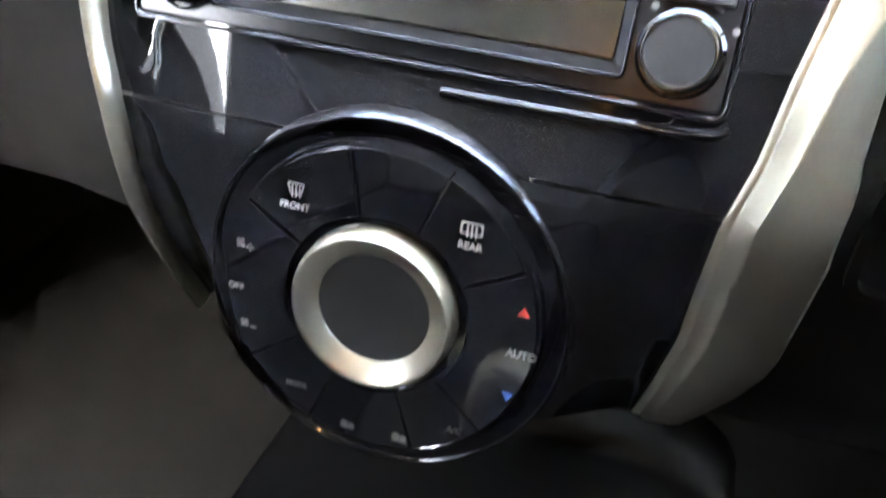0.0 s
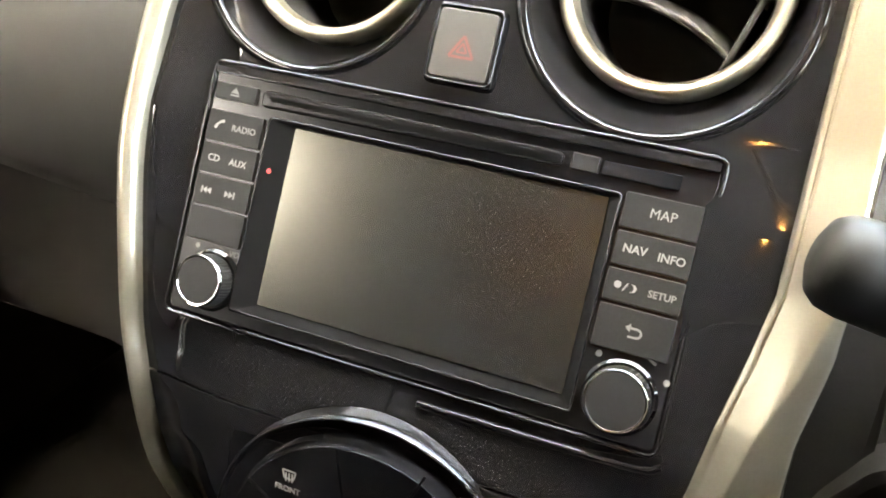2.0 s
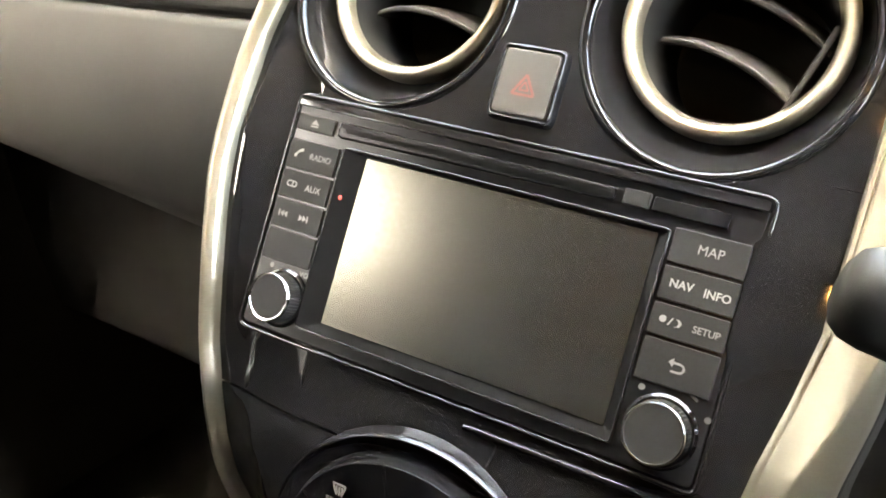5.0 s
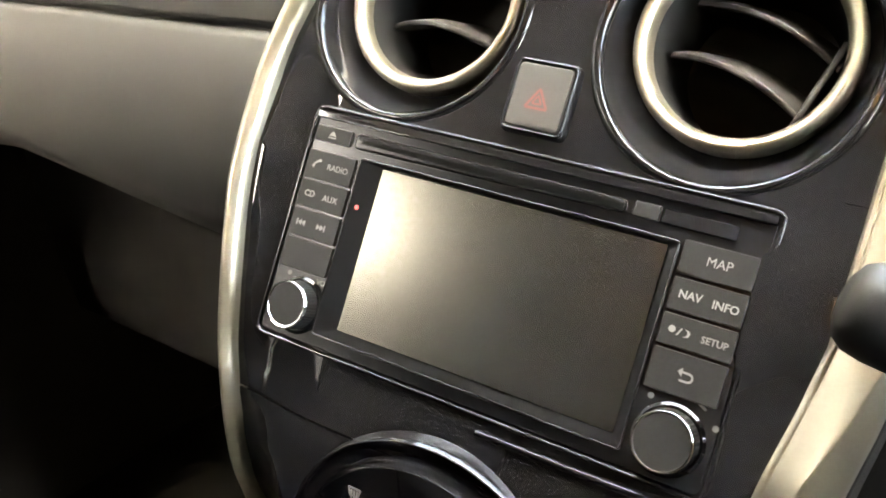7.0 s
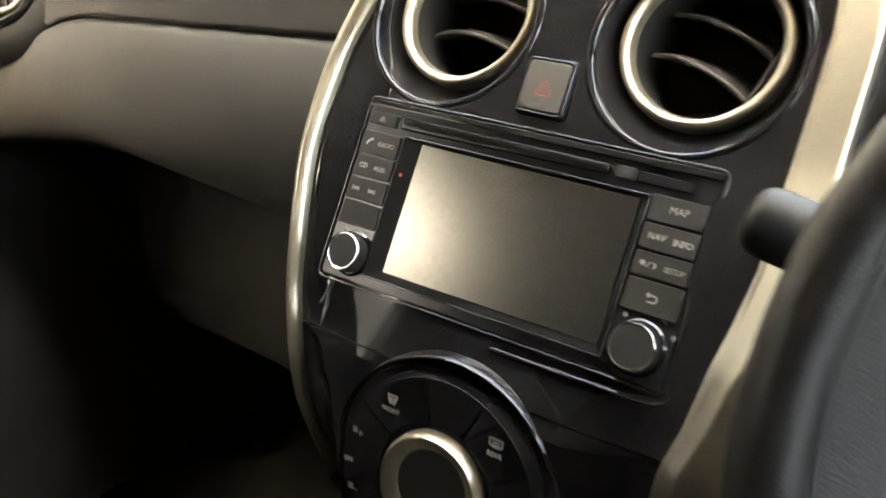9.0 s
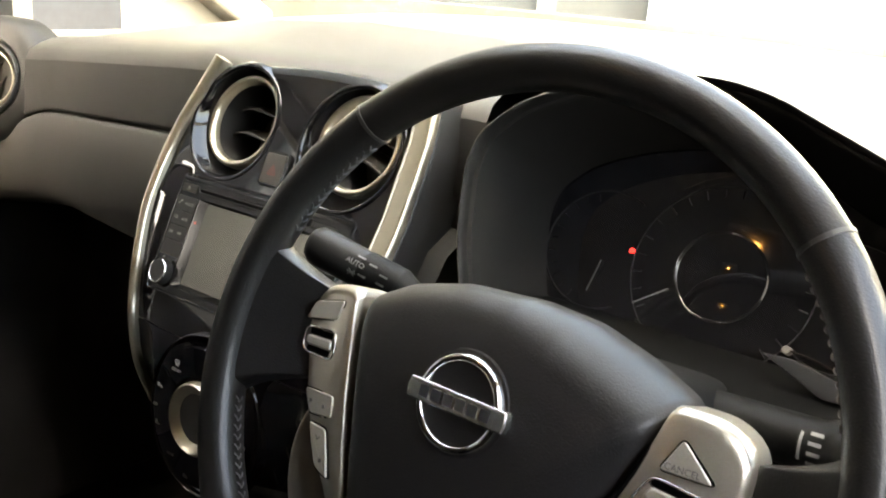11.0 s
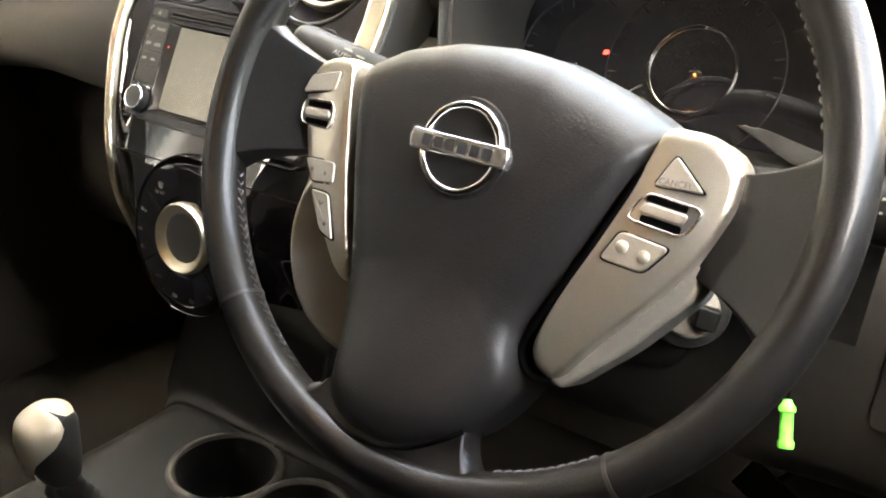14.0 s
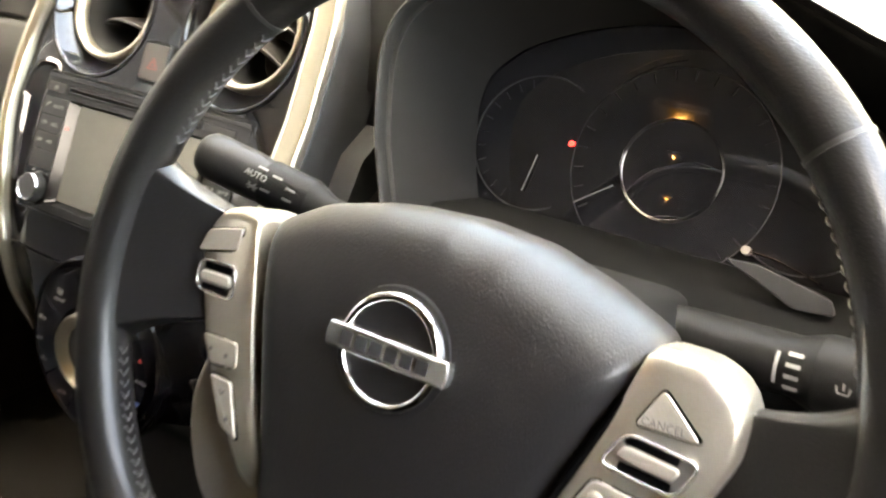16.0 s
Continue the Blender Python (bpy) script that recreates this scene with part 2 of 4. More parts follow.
DOOR = mat("door_card", (0.022, 0.021, 0.02), 0.65, spec=0.2, grain=0.15, bump=0.3, bump_size=1200, mottle=0.1)
ML = CAR @ Matrix(((0, 0, -1, -0.795), (1, 0, 0, 0), (0, 1, 0, 0), (0, 0, 0, 1)))
MR = CAR @ Matrix(((0, 0, 1, 0.745), (1, 0, 0, 0), (0, 1, 0, 0), (0, 0, 0, 1)))
MB = CAR @ Matrix(((1, 0, 0, 0), (0, 0, -1, -2.3), (0, 1, 0, 0), (0, 0, 0, 1)))
for name, mm in (("wall_left", ML), ("wall_right", MR)):
    wall(name, [(-2300, -700), (700, 150)], [(236, 700.1, 96, 150.1)] if name == "wall_left" else [], 30, mm, DOOR)
    # right opening ends early; the unseen wall behind it holds light back
    back = -1160 if name == "wall_left" else -440
    front = 236 if name == "wall_left" else 430
    wall(name + "_front_pillar", [(front, 96 if front < 300 else 150), (700, 600)], [(266, 438, 103, 330)] if front < 300 else [], 30, mm, TRIMGREY)
    wall(name + "_frame", [(back, 545), (front, 600)], [], 30, mm, DOOR)
    wall(name + "_rear", [(-2300, 150), (back, 600)], [], 30, mm, DOOR)
# unseen rear wall, left without a window to keep reflections dark
wall("wall_rear", [(-795, -700), (745, 600)], [], 30, MB, DOOR)
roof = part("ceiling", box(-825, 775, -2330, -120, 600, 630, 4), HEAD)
roof.matrix_world = CAR
roof["kind"] = "structure"
fl = part("floor", box(-825, 775, -2330, 730, -730, -700, 4), CARPET)
fl.matrix_world = CAR
fl["kind"] = "structure"
fw = part("wall_front", box(-825, 775, 700, 730, -700, 128, 4), HARD)
fw.matrix_world = CAR
fw["kind"] = "structure"
# windscreen with its pillars
scr = bpy.data.materials.new("window_glass")
scr.use_nodes = True
g = scr.node_tree.nodes["Principled BSDF"]
g.inputs["Base Color"].default_value = (0.93, 0.97, 0.95, 1)
g.inputs["Roughness"].default_value = 0.0
g.inputs["Transmission Weight"].default_value = 1.0
g.inputs["IOR"].default_value = 1.02
ws = part("window_1", loft([[(-790, 780, 150), (740, 780, 150), (740, 784, 153), (-790, 784, 153)],
                            [(-690, -118, 610), (640, -118, 610), (640, -114, 613), (-690, -114, 613)]]), scr)
ws.matrix_world = CAR
ws.visible_shadow = False
ws["kind"] = "structure"
for s in (-1, 1):
    o = -50 if s < 0 else 0
    pil = part("trim", sweep([(s * 735 + o, 700, 110), (s * 720 + o, 330, 340), (s * 695 + o, 40, 530), (s * 685 + o, -125, 610)],
                             rounded([(-38, -30), (38, -30), (38, 30), (-38, 30)], 14), n=20), TRIMGREY)
    pil.matrix_world = CAR
    pil["kind"] = "structure"

gk = part("trim_windscreen_base", box(-792, 742, 702, 722, 120, 187, 4), HARD)
gk.matrix_world = CAR
gk["kind"] = "structure"

# ground and far things outside
ASPHALT = mat("asphalt", (0.17, 0.165, 0.155), 0.9, grain=0.2, grain_size=60, mottle=0.2)
gr = part("ground", box(-400000, 400000, -400000, 400000, -1060, -950), ASPHALT)
gr.matrix_world = CAR
gr["kind"] = "structure"

# ---- dashboard: sections across the car ----


def lift(x):
    """How far the dash runs forward and drops towards the doors."""
    k = max(0.0, (abs(x) - 170) / 530)
    bent = k if k < 0.65 else 0.65 + 0.12 * (k - 0.65)
    return (105 * bent ** 1.1, 50 * k) if x < 0 else (60 * k ** 1.2, 30 * k)


def deck(x):
    """The top of the dash (forward, up), from the windscreen to its rear edge."""
    f, d = lift(x)
    e = 34 * max(0.0, (-x - 330) / 400) ** 1.3 if x < 0 else 0
    return [(690, 176 - 0.5 * d - e), (560, 180 - 0.6 * d - e), (380, 176 - 0.7 * d - e), (220 + 0.6 * f, 166 - 0.9 * d - 0.6 * e), (130 + f, 155 - d),
            (104 + f, 149 - d), (90 + f, 140 - d), (84 + f, 128 - d)]


def sag(x):
    """The lid's upper edge runs down under the side vent."""
    return 55 * max(0.0, (-x - 550) / 180) ** 1.35 if x < 0 else 0


def pad(x):
    f, d = lift(x)
    e = sag(x)
    return [(84 + f, 128 - d), (78 + f, 100 - d - 0.5 * e), (74 + f, 70 - d - e), (76 + f, 66.5 - d - e), (82 + f, 66 - d - e)]


def glove(x):
    f, d = lift(x)
    e = sag(x)
    return [(82 + f, 66 - d - e), (82 + f, 63.5 - d - e), (75 + f, 63 - d - e), (69 + f, 58 - d - e), (61 + f, 35 - d - 0.8 * e), (57 + f, 12 - d - 0.8 * e), (56.5 + f, -12 - 0.9 * d - 0.8 * e), (59 + f, -34 - 0.85 * d - 0.75 * e), (67 + f, -55 - 0.7 * d - 0.65 * e), (84 + f, -74 - 0.55 * d - 0.5 * e), (124 + f, -98 - 0.35 * d - 0.35 * e), (186 + f, -122 - 0.2 * d - 0.2 * e), (238 + f, -141), (250 + f, -147), (252 + f, -152), (262 + f, -154)]


def under_glove(x):
    f, d = lift(x)
    return [(262 + f, -156.5), (254 + f, -157), (251.5 + f, -158.5), (251.5 + f, -162), (256 + f, -190), (268 + f, -260), (285 + f, -340), (310 + f, -420), (690, -460)]


def knee(x):
    """The driver's lower panel."""
    f, d = lift(x)
    if 172 < x < 520:
        top = [(80 + f, -20), (50 + f, -24), (28 + f, -38)]
    else:
        top = [(75 + f, 44 - d), (46 + f, 30 - d), (26 + f, 0)]
    return top + [(17 + f, -60), (13 + f, -123), (20 + f, -180), (36 + f, -212), (66 + f, -232), (140 + f, -246), (330 + f, -270), (690, -300)]


def skin(fn, xs):
    return loft([[(x, y, z) for y, z in fn(x)] for x in xs], closed=False)


left = [-792, -765, -742, -720, -700, -670, -640, -610, -580, -550, -520, -460, -400, -340, -280, -230, -190, -160, -130]
right = [122, 140, 160, 172]
far = [516, 540, 580, 640, 700, 742]
dash = thing("dashboard", CAR, "dark grey grained soft-touch car dashboard with glove box", "dashboard")
part("top_pad", skin(deck, left + [-100, -50, 0, 50, 100] + right), TOPSOFT, dash, angle=60)
part("top_pad", skin(lambda x: deck(x)[:4], [172, 220, 300, 380, 460, 516]), TOPSOFT, dash, angle=60)
part("top_pad", skin(deck, far), TOPSOFT, dash, angle=60)
part("passenger_pad", skin(pad, left), SOFT, dash, angle=40)
part("glove_box_lid", skin(glove, left), SOFT, dash, angle=40)
part("lower_cover", skin(under_glove, left), HARD, dash, angle=40)
part("inner_panel", skin(pad, right), HARD, dash, angle=40)
part("driver_pad", skin(pad, far), SOFT, dash, angle=40)
part("knee_panel", skin(knee, [122, 160, 172, 176, 220, 300, 380, 460, 512] + [522] + far[1:]), HARD, dash, angle=40)

# ---- lit cabin lamp on the ceiling ----
LAMPM = bpy.data.materials.new("warm_lamp_lens")
LAMPM.use_nodes = True
lb = LAMPM.node_tree.nodes["Principled BSDF"]
lb.inputs["Base Color"].default_value = (0.9, 0.8, 0.6, 1)
lb.inputs["Emission Color"].default_value = (1.0, 0.48, 0.14, 1)
lb.inputs["Emission Strength"].default_value = 5.5
for x, y, word in ((-0.02, -1.26, "middle"), (0.095, -0.60, "front")):
    lamp = thing("cabin_lamp", CAR @ Matrix.Translation((x, y, 0.6)), "small lit warm cabin lamp on the " + word + " of the ceiling", "lamp", "cabin lamps")
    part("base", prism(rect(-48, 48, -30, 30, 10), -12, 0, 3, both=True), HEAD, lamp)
    wide = 11 if word == "middle" else 7
    part("lens", prism(rect(-wide, wide, -wide / 3, wide / 3, 2), -17, -11, 2, both=True), LAMPM, lamp, "glowing warm lens")


# ---- centre stack ----
stack = thing("centre_stack", STACK, "gloss black centre stack framed by satin silver trims", "dashboard panel")


def edge_z(y):
    """Depth of the stack's sides, which fall back towards the bottom."""
    pts = [(-175, -78), (-153, -55), (-130, -34), (-110, -20), (-87, -9), (-65, -5), (-38, 0), (0, 3), (30, 4), (60, 0), (155, -1)]
    for (a, za), (c, zc) in zip(pts, pts[1:]):
        if y <= c:
            return za + (zc - za) * (y - a) / (c - a)
    return 0.0


def half(y):
    """Half width of the black panel at a height."""
    pts = [(-175, 96), (-153, 102), (-130, 107), (-110, 108.5), (-87, 111), (-65, 117), (-38, 121), (-13, 126), (13, 130),
           (45, 132), (71, 132), (97, 127), (125, 119), (155, 106)]
    for (a, xa), (c, xc) in zip(pts, pts[1:]):
        if y <= c:
            return xa + (xc - xa) * (y - a) / (c - a)
    return 106.0


def half_r(y):
    """Half width towards the driver, where the edge runs straight up."""
    return half(y) if y < 13 else 129.5 - 5 * max(0.0, (y - 120) / 35)


def mid_z(y):
    return 0.0 if y > -92 else 0.3 * (y + 92)


def face_z(x, y):
    k = min(1.0, abs(x) / half(y))
    e = max(0.0, (k - 0.55) / 0.45)
    e = e * e * (3 - 2 * e)
    # a shallow hollow between the head unit and the passenger's trim
    s = min(1.0, max(0.0, (-x - 100) / max(1.0, half(y) - 102)))
    band = min(1.0, max(0.0, (92 - abs(y)) / 50))
    band = band * band * (3 - 2 * band)
    dip = 5.0 * (1 - s) ** 1.5 * band if x < -96 else 0.0
    return mid_z(y) * (1 - e) + edge_z(y) * e - 1.0 - dip


# bowl mouths (x, y) and the rings set back in them
VENTS = (((-68.5, 106.0), (-66.5, 110.5)), ((69.5, 105.5), (70.0, 111.5)))


def top_edge(x):
    """Height of the fascia's arched upper edge."""
    return 165.5 - 0.00065 * (x - 20) ** 2


def panel_face(y0, y1, nx=96, step=2.4, arched=False):
    """The glossy face between two heights, with round openings for the vents."""
    b = bmesh.new()
    ny = max(2, int((y1 - y0) / step))
    rows = []
    for j in range(ny + 1):
        y = y0 + (y1 - y0) * j / ny
        row = []
        for i in range(nx + 1):
            x = -half(y) + (half(y) + half_r(y)) * i / nx
            v = y + (top_edge(x) - y1) * (j / ny) ** 3 if arched else y
            roll = -0.045 * max(0.0, v - top_edge(x) + 11) ** 2 if arched else 0.0
            row.append(b.verts.new((x, v, face_z(x, y) + roll)))
        rows.append(row)
    if arched:
        for dy, dz in ((1.6, -4), (3.5, -9), (8, -20), (15, -36)):
            rows.append([b.verts.new((v.co.x, v.co.y + dy, v.co.z + dz)) for v in rows[ny]])
    for p, q in zip(rows, rows[1:]):
        for i in range(nx):
            c = sum((v.co for v in (p[i], p[i + 1], q[i + 1], q[i])), Vector()) / 4
            if any((c.x - m[0]) ** 2 + (c.y - m[1]) ** 2 < 52.2 ** 2 for m, _ in VENTS):
                continue
            if -99 < c.x < 99 and -50.5 < c.y < 47.5:
                continue
            b.faces.new((p[i], p[i + 1], q[i + 1], q[i]))
    loose = [v for v in b.verts if not v.link_faces]
    bmesh.ops.delete(b, geom=loose, context="VERTS")
    ext = bmesh.ops.extrude_face_region(b, geom=b.faces[:])
    bmesh.ops.translate(b, vec=(0, 0, -3), verts=[v for v in ext["geom"] if isinstance(v, bmesh.types.BMVert)])
    return b


part("upper_fascia", panel_face(-83.5, 158, arched=True), GLOSS, stack, "gloss black fascia", angle=50)
part("lower_fascia", panel_face(-172, -84.5), GLOSS, stack, "gloss black lower fascia", angle=50)

part("ledge", sweep([(14, -61.5, -0.6), (60, -61, -0.4), (98, -60, -0.2), (106, -57, 0)], oval(1.5, 1.2, 8), n=24), GLOSS, stack, "thin raised gloss ledge", angle=70)

# silver trims at both sides
ys = [160, 130, 97, 71, 45, 13, -13, -38, -65, -87, -110, -130, -153, -172]
sec_l = rounded([(-6.8, -9), (6.8, -9), (6.0, 4), (0, 7), (-6.4, 3)], 2.2, 3)
b = sweep([(-half(y) - 3.5, y, edge_z(y) + 1) for y in ys], sec_l, n=60,
          scale=lambda s: (1 - 0.62 * s, 1))
part("trim_left", b, SILVER, stack, "satin silver trim strip")


def ramp(y, pts):
    """A value that runs straight from point to point."""
    for (a, va), (c, vc) in zip(pts, pts[1:]):
        if y <= c:
            return va + (vc - va) * max(0.0, y - a) / (c - a)
    return pts[-1][1]


def right_section(y):
    x, z = half_r(y), edge_z(y)
    w = ramp(y, [(-172, 20), (-152, 29), (-139, 33), (-93, 35), (-74, 32), (-59, 28), (-37, 25), (0, 24), (40, 23.5), (165, 22)])
    r = ramp(y, [(-172, 7), (-150, 8), (-60, 10.5), (-35, 12.5), (-15, 15.5), (12, 18), (40, 18.5), (165, 17.5)])
    k = min(1.0, max(0.0, (25 - y) / 30))
    w = r + 2.6 + (w - r - 2.6) * k
    return [(x - 1, y, z - 8), (x - 1, y, z + 4 - 2 * k), (x + 0.2, y, z + 5.6 - 3 * k), (x + 1.4, y, z + 5.8 - 3 * k), (x + 2.0, y, z + 5.0 - 2.2 * k), (x + 2.8, y, z + 6.0 - 2.6 * k),
            (x + r * 0.6, y, z + 7.4 - k), (x + r - 0.8, y, z + 8.4), (x + r + 0.6, y, z + 8.2),
            (x + r + (w - r) * 0.6, y, z + 7.2 - 1.4 * k), (x + w - 0.6 - 0.9 * k, y, z + 5.6 - 4.1 * k), (x + w, y, z + 3.6 - 6.1 * k), (x + w - 0.6, y, z - 2 - 10 * k), (x + w - 4, y, z - 4 - 10 * k)]


def side_section(y):
    """The dark wall that carries the trim on the driver's side."""
    x, z = right_section(y)[11][0], right_section(y)[11][2]
    return [(x - 3, y, z - 5), (x - 0.5, y, z - 3.2), (x + 0.8, y, z - 5), (x + 3.5, y, z - 34), (x + 3, y, z - 52), (x - 8, y, z - 52)]


b = loft([right_section(161 - 333 * i / 80) for i in range(81)])
part("trim_right", b, SILVER, stack, "broad satin silver trim strip", angle=40)
part("trim_wall", loft([side_section(161 - 333 * i / 60) for i in range(61)]), HARD, stack, "black plastic wall behind the silver trim", angle=40)

# ---- head unit ----
unit = thing("head_unit", STACK, "black car head unit with a dark touch screen and two knobs", "car radio")
b = prism(rect(-102, 102, -53, 50, 3), -12, 0.5, 0.8)
part("faceplate", b, GLOSS_FACE, unit)
outer, inner = (-73, 71.5, -47.5, 33), (-61.3, 67.3, -42.3, 30.8)
b = loft([[(x, y, z) for x, y in rect(*q, 2)] for q, z in ((outer, 0.3), (outer, 1.9), ((-72.4, 70.9, -46.9, 32.4), 2.4), ((-71.6, 70.2, -46.2, 31.8), 2.3), (inner, 0.6))], caps=False)
part("bezel", b, mat("bezel_black", (0.006, 0.006, 0.0065), 0.12, spec=0.12, rough_var=0.03), unit, "gloss black screen bezel")
part("screen", prism(rect(-61, 67, -42, 30.5, 0.6), 0.0, 1.2, 0.15), SCREEN, unit, "matte dark screen, switched off")
part("disc_slot", prism(rounded([(-78, 36), (48, 37.5), (48, 43), (-78, 43)], 2.5), 0.5, 3.0, 1.2), GLOSS_FACE, unit, "ledge over the disc slot")
part("slot_opening", prism(rect(-74, 46, 38.6, 40.6, 0.8), 2.5, 3.06), VOID, unit)
part("card_cover", prism(rect(51, 61, 37.5, 43.5, 0.8), 0.5, 2.8, 0.5), BUTTON, unit)
part("card_slot", prism(rect(62, 90, 37.5, 43, 0.8), 0.5, 1.8, 0.5), GLOSS, unit)
b = prism(rect(-102, 102, 46.2, 50, 1), 0.5, 2.4, 0.7)
part("upper_lip", b, GLOSS, unit)
part("indicator", prism(disc(-68, 11.5, 1.0), 2.2, 2.6, 0.1), REDINK, unit)


def key_plate(x0, x1, y0, y1, name="button"):
    return part(name, prism(rect(x0, x1, y0, y1, 0.9), 0.5, 1.9, 0.5), BUTTON, unit)


k = key_plate(-100.5, -81, 36, 43)
mark([[(-2, -0.3), (2, -0.3), (0, 2)], bar(-2, -1.1, 2, -1.1, 0.7)], DIMINK, k, -91, 39.3, 1.92)
left_rows = [(31.5, 18.6), (17.8, 5.4), (4.6, -8), (-8.8, -22.5)]
keys = [key_plate(-101 + i * 0.3, -75.2 + i * 0.3, y1, y0) for i, (y0, y1) in enumerate(left_rows)]
mark([bar(-1.9, -1.3, -1.3, 0.3, 1.2), bar(-1.3, 0.3, 0.5, 1.9, 0.9), bar(0.5, 1.9, 2, 2.1, 1.3)], INK, keys[0], -95, 25, 1.92)
lettering("RADIO", 3.7, DIMINK, keys[0], -83.5, 25, 1.95, bold=0.05)
lettering("CD", 3.9, INK, keys[1], -94.5, 11.6, 1.95, bold=0.08)
lettering("AUX", 3.9, INK, keys[1], -83, 11.2, 1.95, bold=0.05)
mark([bar(-2.4, -1.4, -2.4, 1.4, 0.7), [(-2, 0), (0, 1.4), (0, -1.4)], [(0, 0), (2, 1.4), (2, -1.4)]], INK, keys[2], -94.5, -1.8, 1.92)
mark([bar(2.4, -1.4, 2.4, 1.4, 0.7), [(2, 0), (0, -1.4), (0, 1.4)], [(0, 0), (-2, -1.4), (-2, 1.4)]], INK, keys[2], -84, -1.8, 1.92)
right_rows = [(34, 21.4), (20.2, 8), (6.8, -4.8), (-6, -21.5)]
keys = [key_plate(72.5, 99.8, y1, y0) for y0, y1 in right_rows]
lettering("MAP", 4.9, INK, keys[0], 86.8, 28, 1.95)
lettering("NAV", 4.2, INK, keys[1], 80, 14.3, 1.95, bold=0.08)
lettering("INFO", 4.2, INK, keys[1], 93, 13.7, 1.95, bold=0.08)
lettering("SETUP", 3.5, DIMINK, keys[2], 92.8, 0.6, 1.95, bold=0.08)
mark([disc(-3, 0.4, 1.3), bar(-0.9, -1.4, 0.5, 1.4, 0.5), [(1.6, 1.4), (2.6, 0.7), (2.8, -0.2), (2.4, -1.1), (1.4, -1.6), (3.4, -1.2), (3.9, 0.2), (3, 1.3)]],
     INK, keys[2], 80, 1.0, 1.92)
mark([bar(-2.6, 1.3, 1.2, 1.3, 0.8), bar(-2, -1.8, 1.2, -1.8, 0.8), [(1.0, 1.7), (2.2, 1.2), (2.9, 0), (2.9, -0.6), (2.2, -1.8), (1, -2.2), (1, -1.4), (2, -0.8), (2, 0.4), (1, 0.9)],
      [(-3.4, 1.3), (-1.6, 2.9), (-1.6, -0.3)]], INK, keys[3], 86.5, -13.8, 1.92)


def knob(x, y, r):
    k = part("knob", lathe([(0, 10.6), (r - 2, 10.6), (r - 0.8, 10.45)], 48), BUTTON, unit)
    part("rim", lathe([(r - 0.95, 10.4), (r - 0.7, 10.8), (r - 0.2, 10.85), (r + 0.2, 10.4), (r + 0.35, 9.6)], 48), CHROME, k, "chrome knob rim")
    n = 96
    rings = []
    for z in (9.6, 2.0):
        rings.append([((r + (0.25 if i % 2 else -0.2) + (9.6 - z) * 0.06) * math.cos(2 * math.pi * i / n),
                       (r + (0.25 if i % 2 else -0.2) + (9.6 - z) * 0.06) * math.sin(2 * math.pi * i / n), z) for i in range(n)])
    part("grip", loft(rings), BUTTON, k, "ribbed black grip")
    part("skirt", lathe([(r + 1.5, 2.0), (r + 2.6, 1.2), (r + 2.8, 0.4)], 48), GLOSS, k)
    put(k, x, y, 0.3)
    return k


knob(-84, -37.5, 10.2)
knob(86.6, -37.3, 11.0)
lettering("VOL", 3.4, DIMINK, unit, -75.5, -25.2, 0.62)
mark([disc(0, 0, 1.1)], DIMINK, unit, -94, -25, 0.55)
for i, a in enumerate((130, 100, 62, 32)):
    mark([bar(-1.6, 0, 1.6, 0, 1.0)] if i in (1, 2) else [disc(0, 0, 1.2)], DIMINK, unit, 87 + 16.8 * math.cos(radians(a)), -37 + 16.8 * math.sin(radians(a)), 0.55, rz=a - 90)



def lip(name, x0, x1, y0, y1, r, z, w, parent, label=""):
    """A thin rounded frame round a plate."""
    pts = [(x, y, z) for x, y in rect(x0, x1, y0, y1, r, 3)]
    return part(name, sweep(pts, oval(w, w, 8), closed=True), GLOSS, parent, label, angle=70)


lip("surround", -103.6, 103.6, -54.6, 51.6, 4, -0.2, 0.9, unit, "gloss black surround")
lip("bezel_edge", -72.6, 71.0, -47, 32.6, 2, 2.0, 0.5, unit)
# ---- hazard switch ----
hz = thing("hazard_switch", at(1, 74, 0), "grey hazard light switch with a red triangle", "switch")
part("surround", prism(rect(-14, 14, -15.5, 15.5, 3), -8, 1.6, 1.2), GLOSS, hz)
HZ = mat("hazard_grey", (0.022, 0.021, 0.02), 0.55, grain=0.1, bump=0.15, bump_size=2000)
part("button", prism(rect(-11.8, 11.8, -13, 13, 2.2), 1.0, 3.2, 0.9), HZ, hz)
lip("frame", -12.9, 12.9, -14.2, 14.2, 2.6, 1.9, 0.8, hz)
REDDIM = mat("dull_red", (0.1, 0.02, 0.016), 0.6, grain=0.1)
mark([bar(0, 4.2, -4.8, -3.8, 1), bar(-4.8, -3.8, 4.8, -3.8, 1), bar(4.8, -3.8, 0, 4.2, 1), bar(0, 1.4, -2, -2, 0.7), bar(-2, -2, 2, -2, 0.7), bar(2, -2, 0, 1.4, 0.7)],
     REDDIM, hz, 0, -1, 3.22)


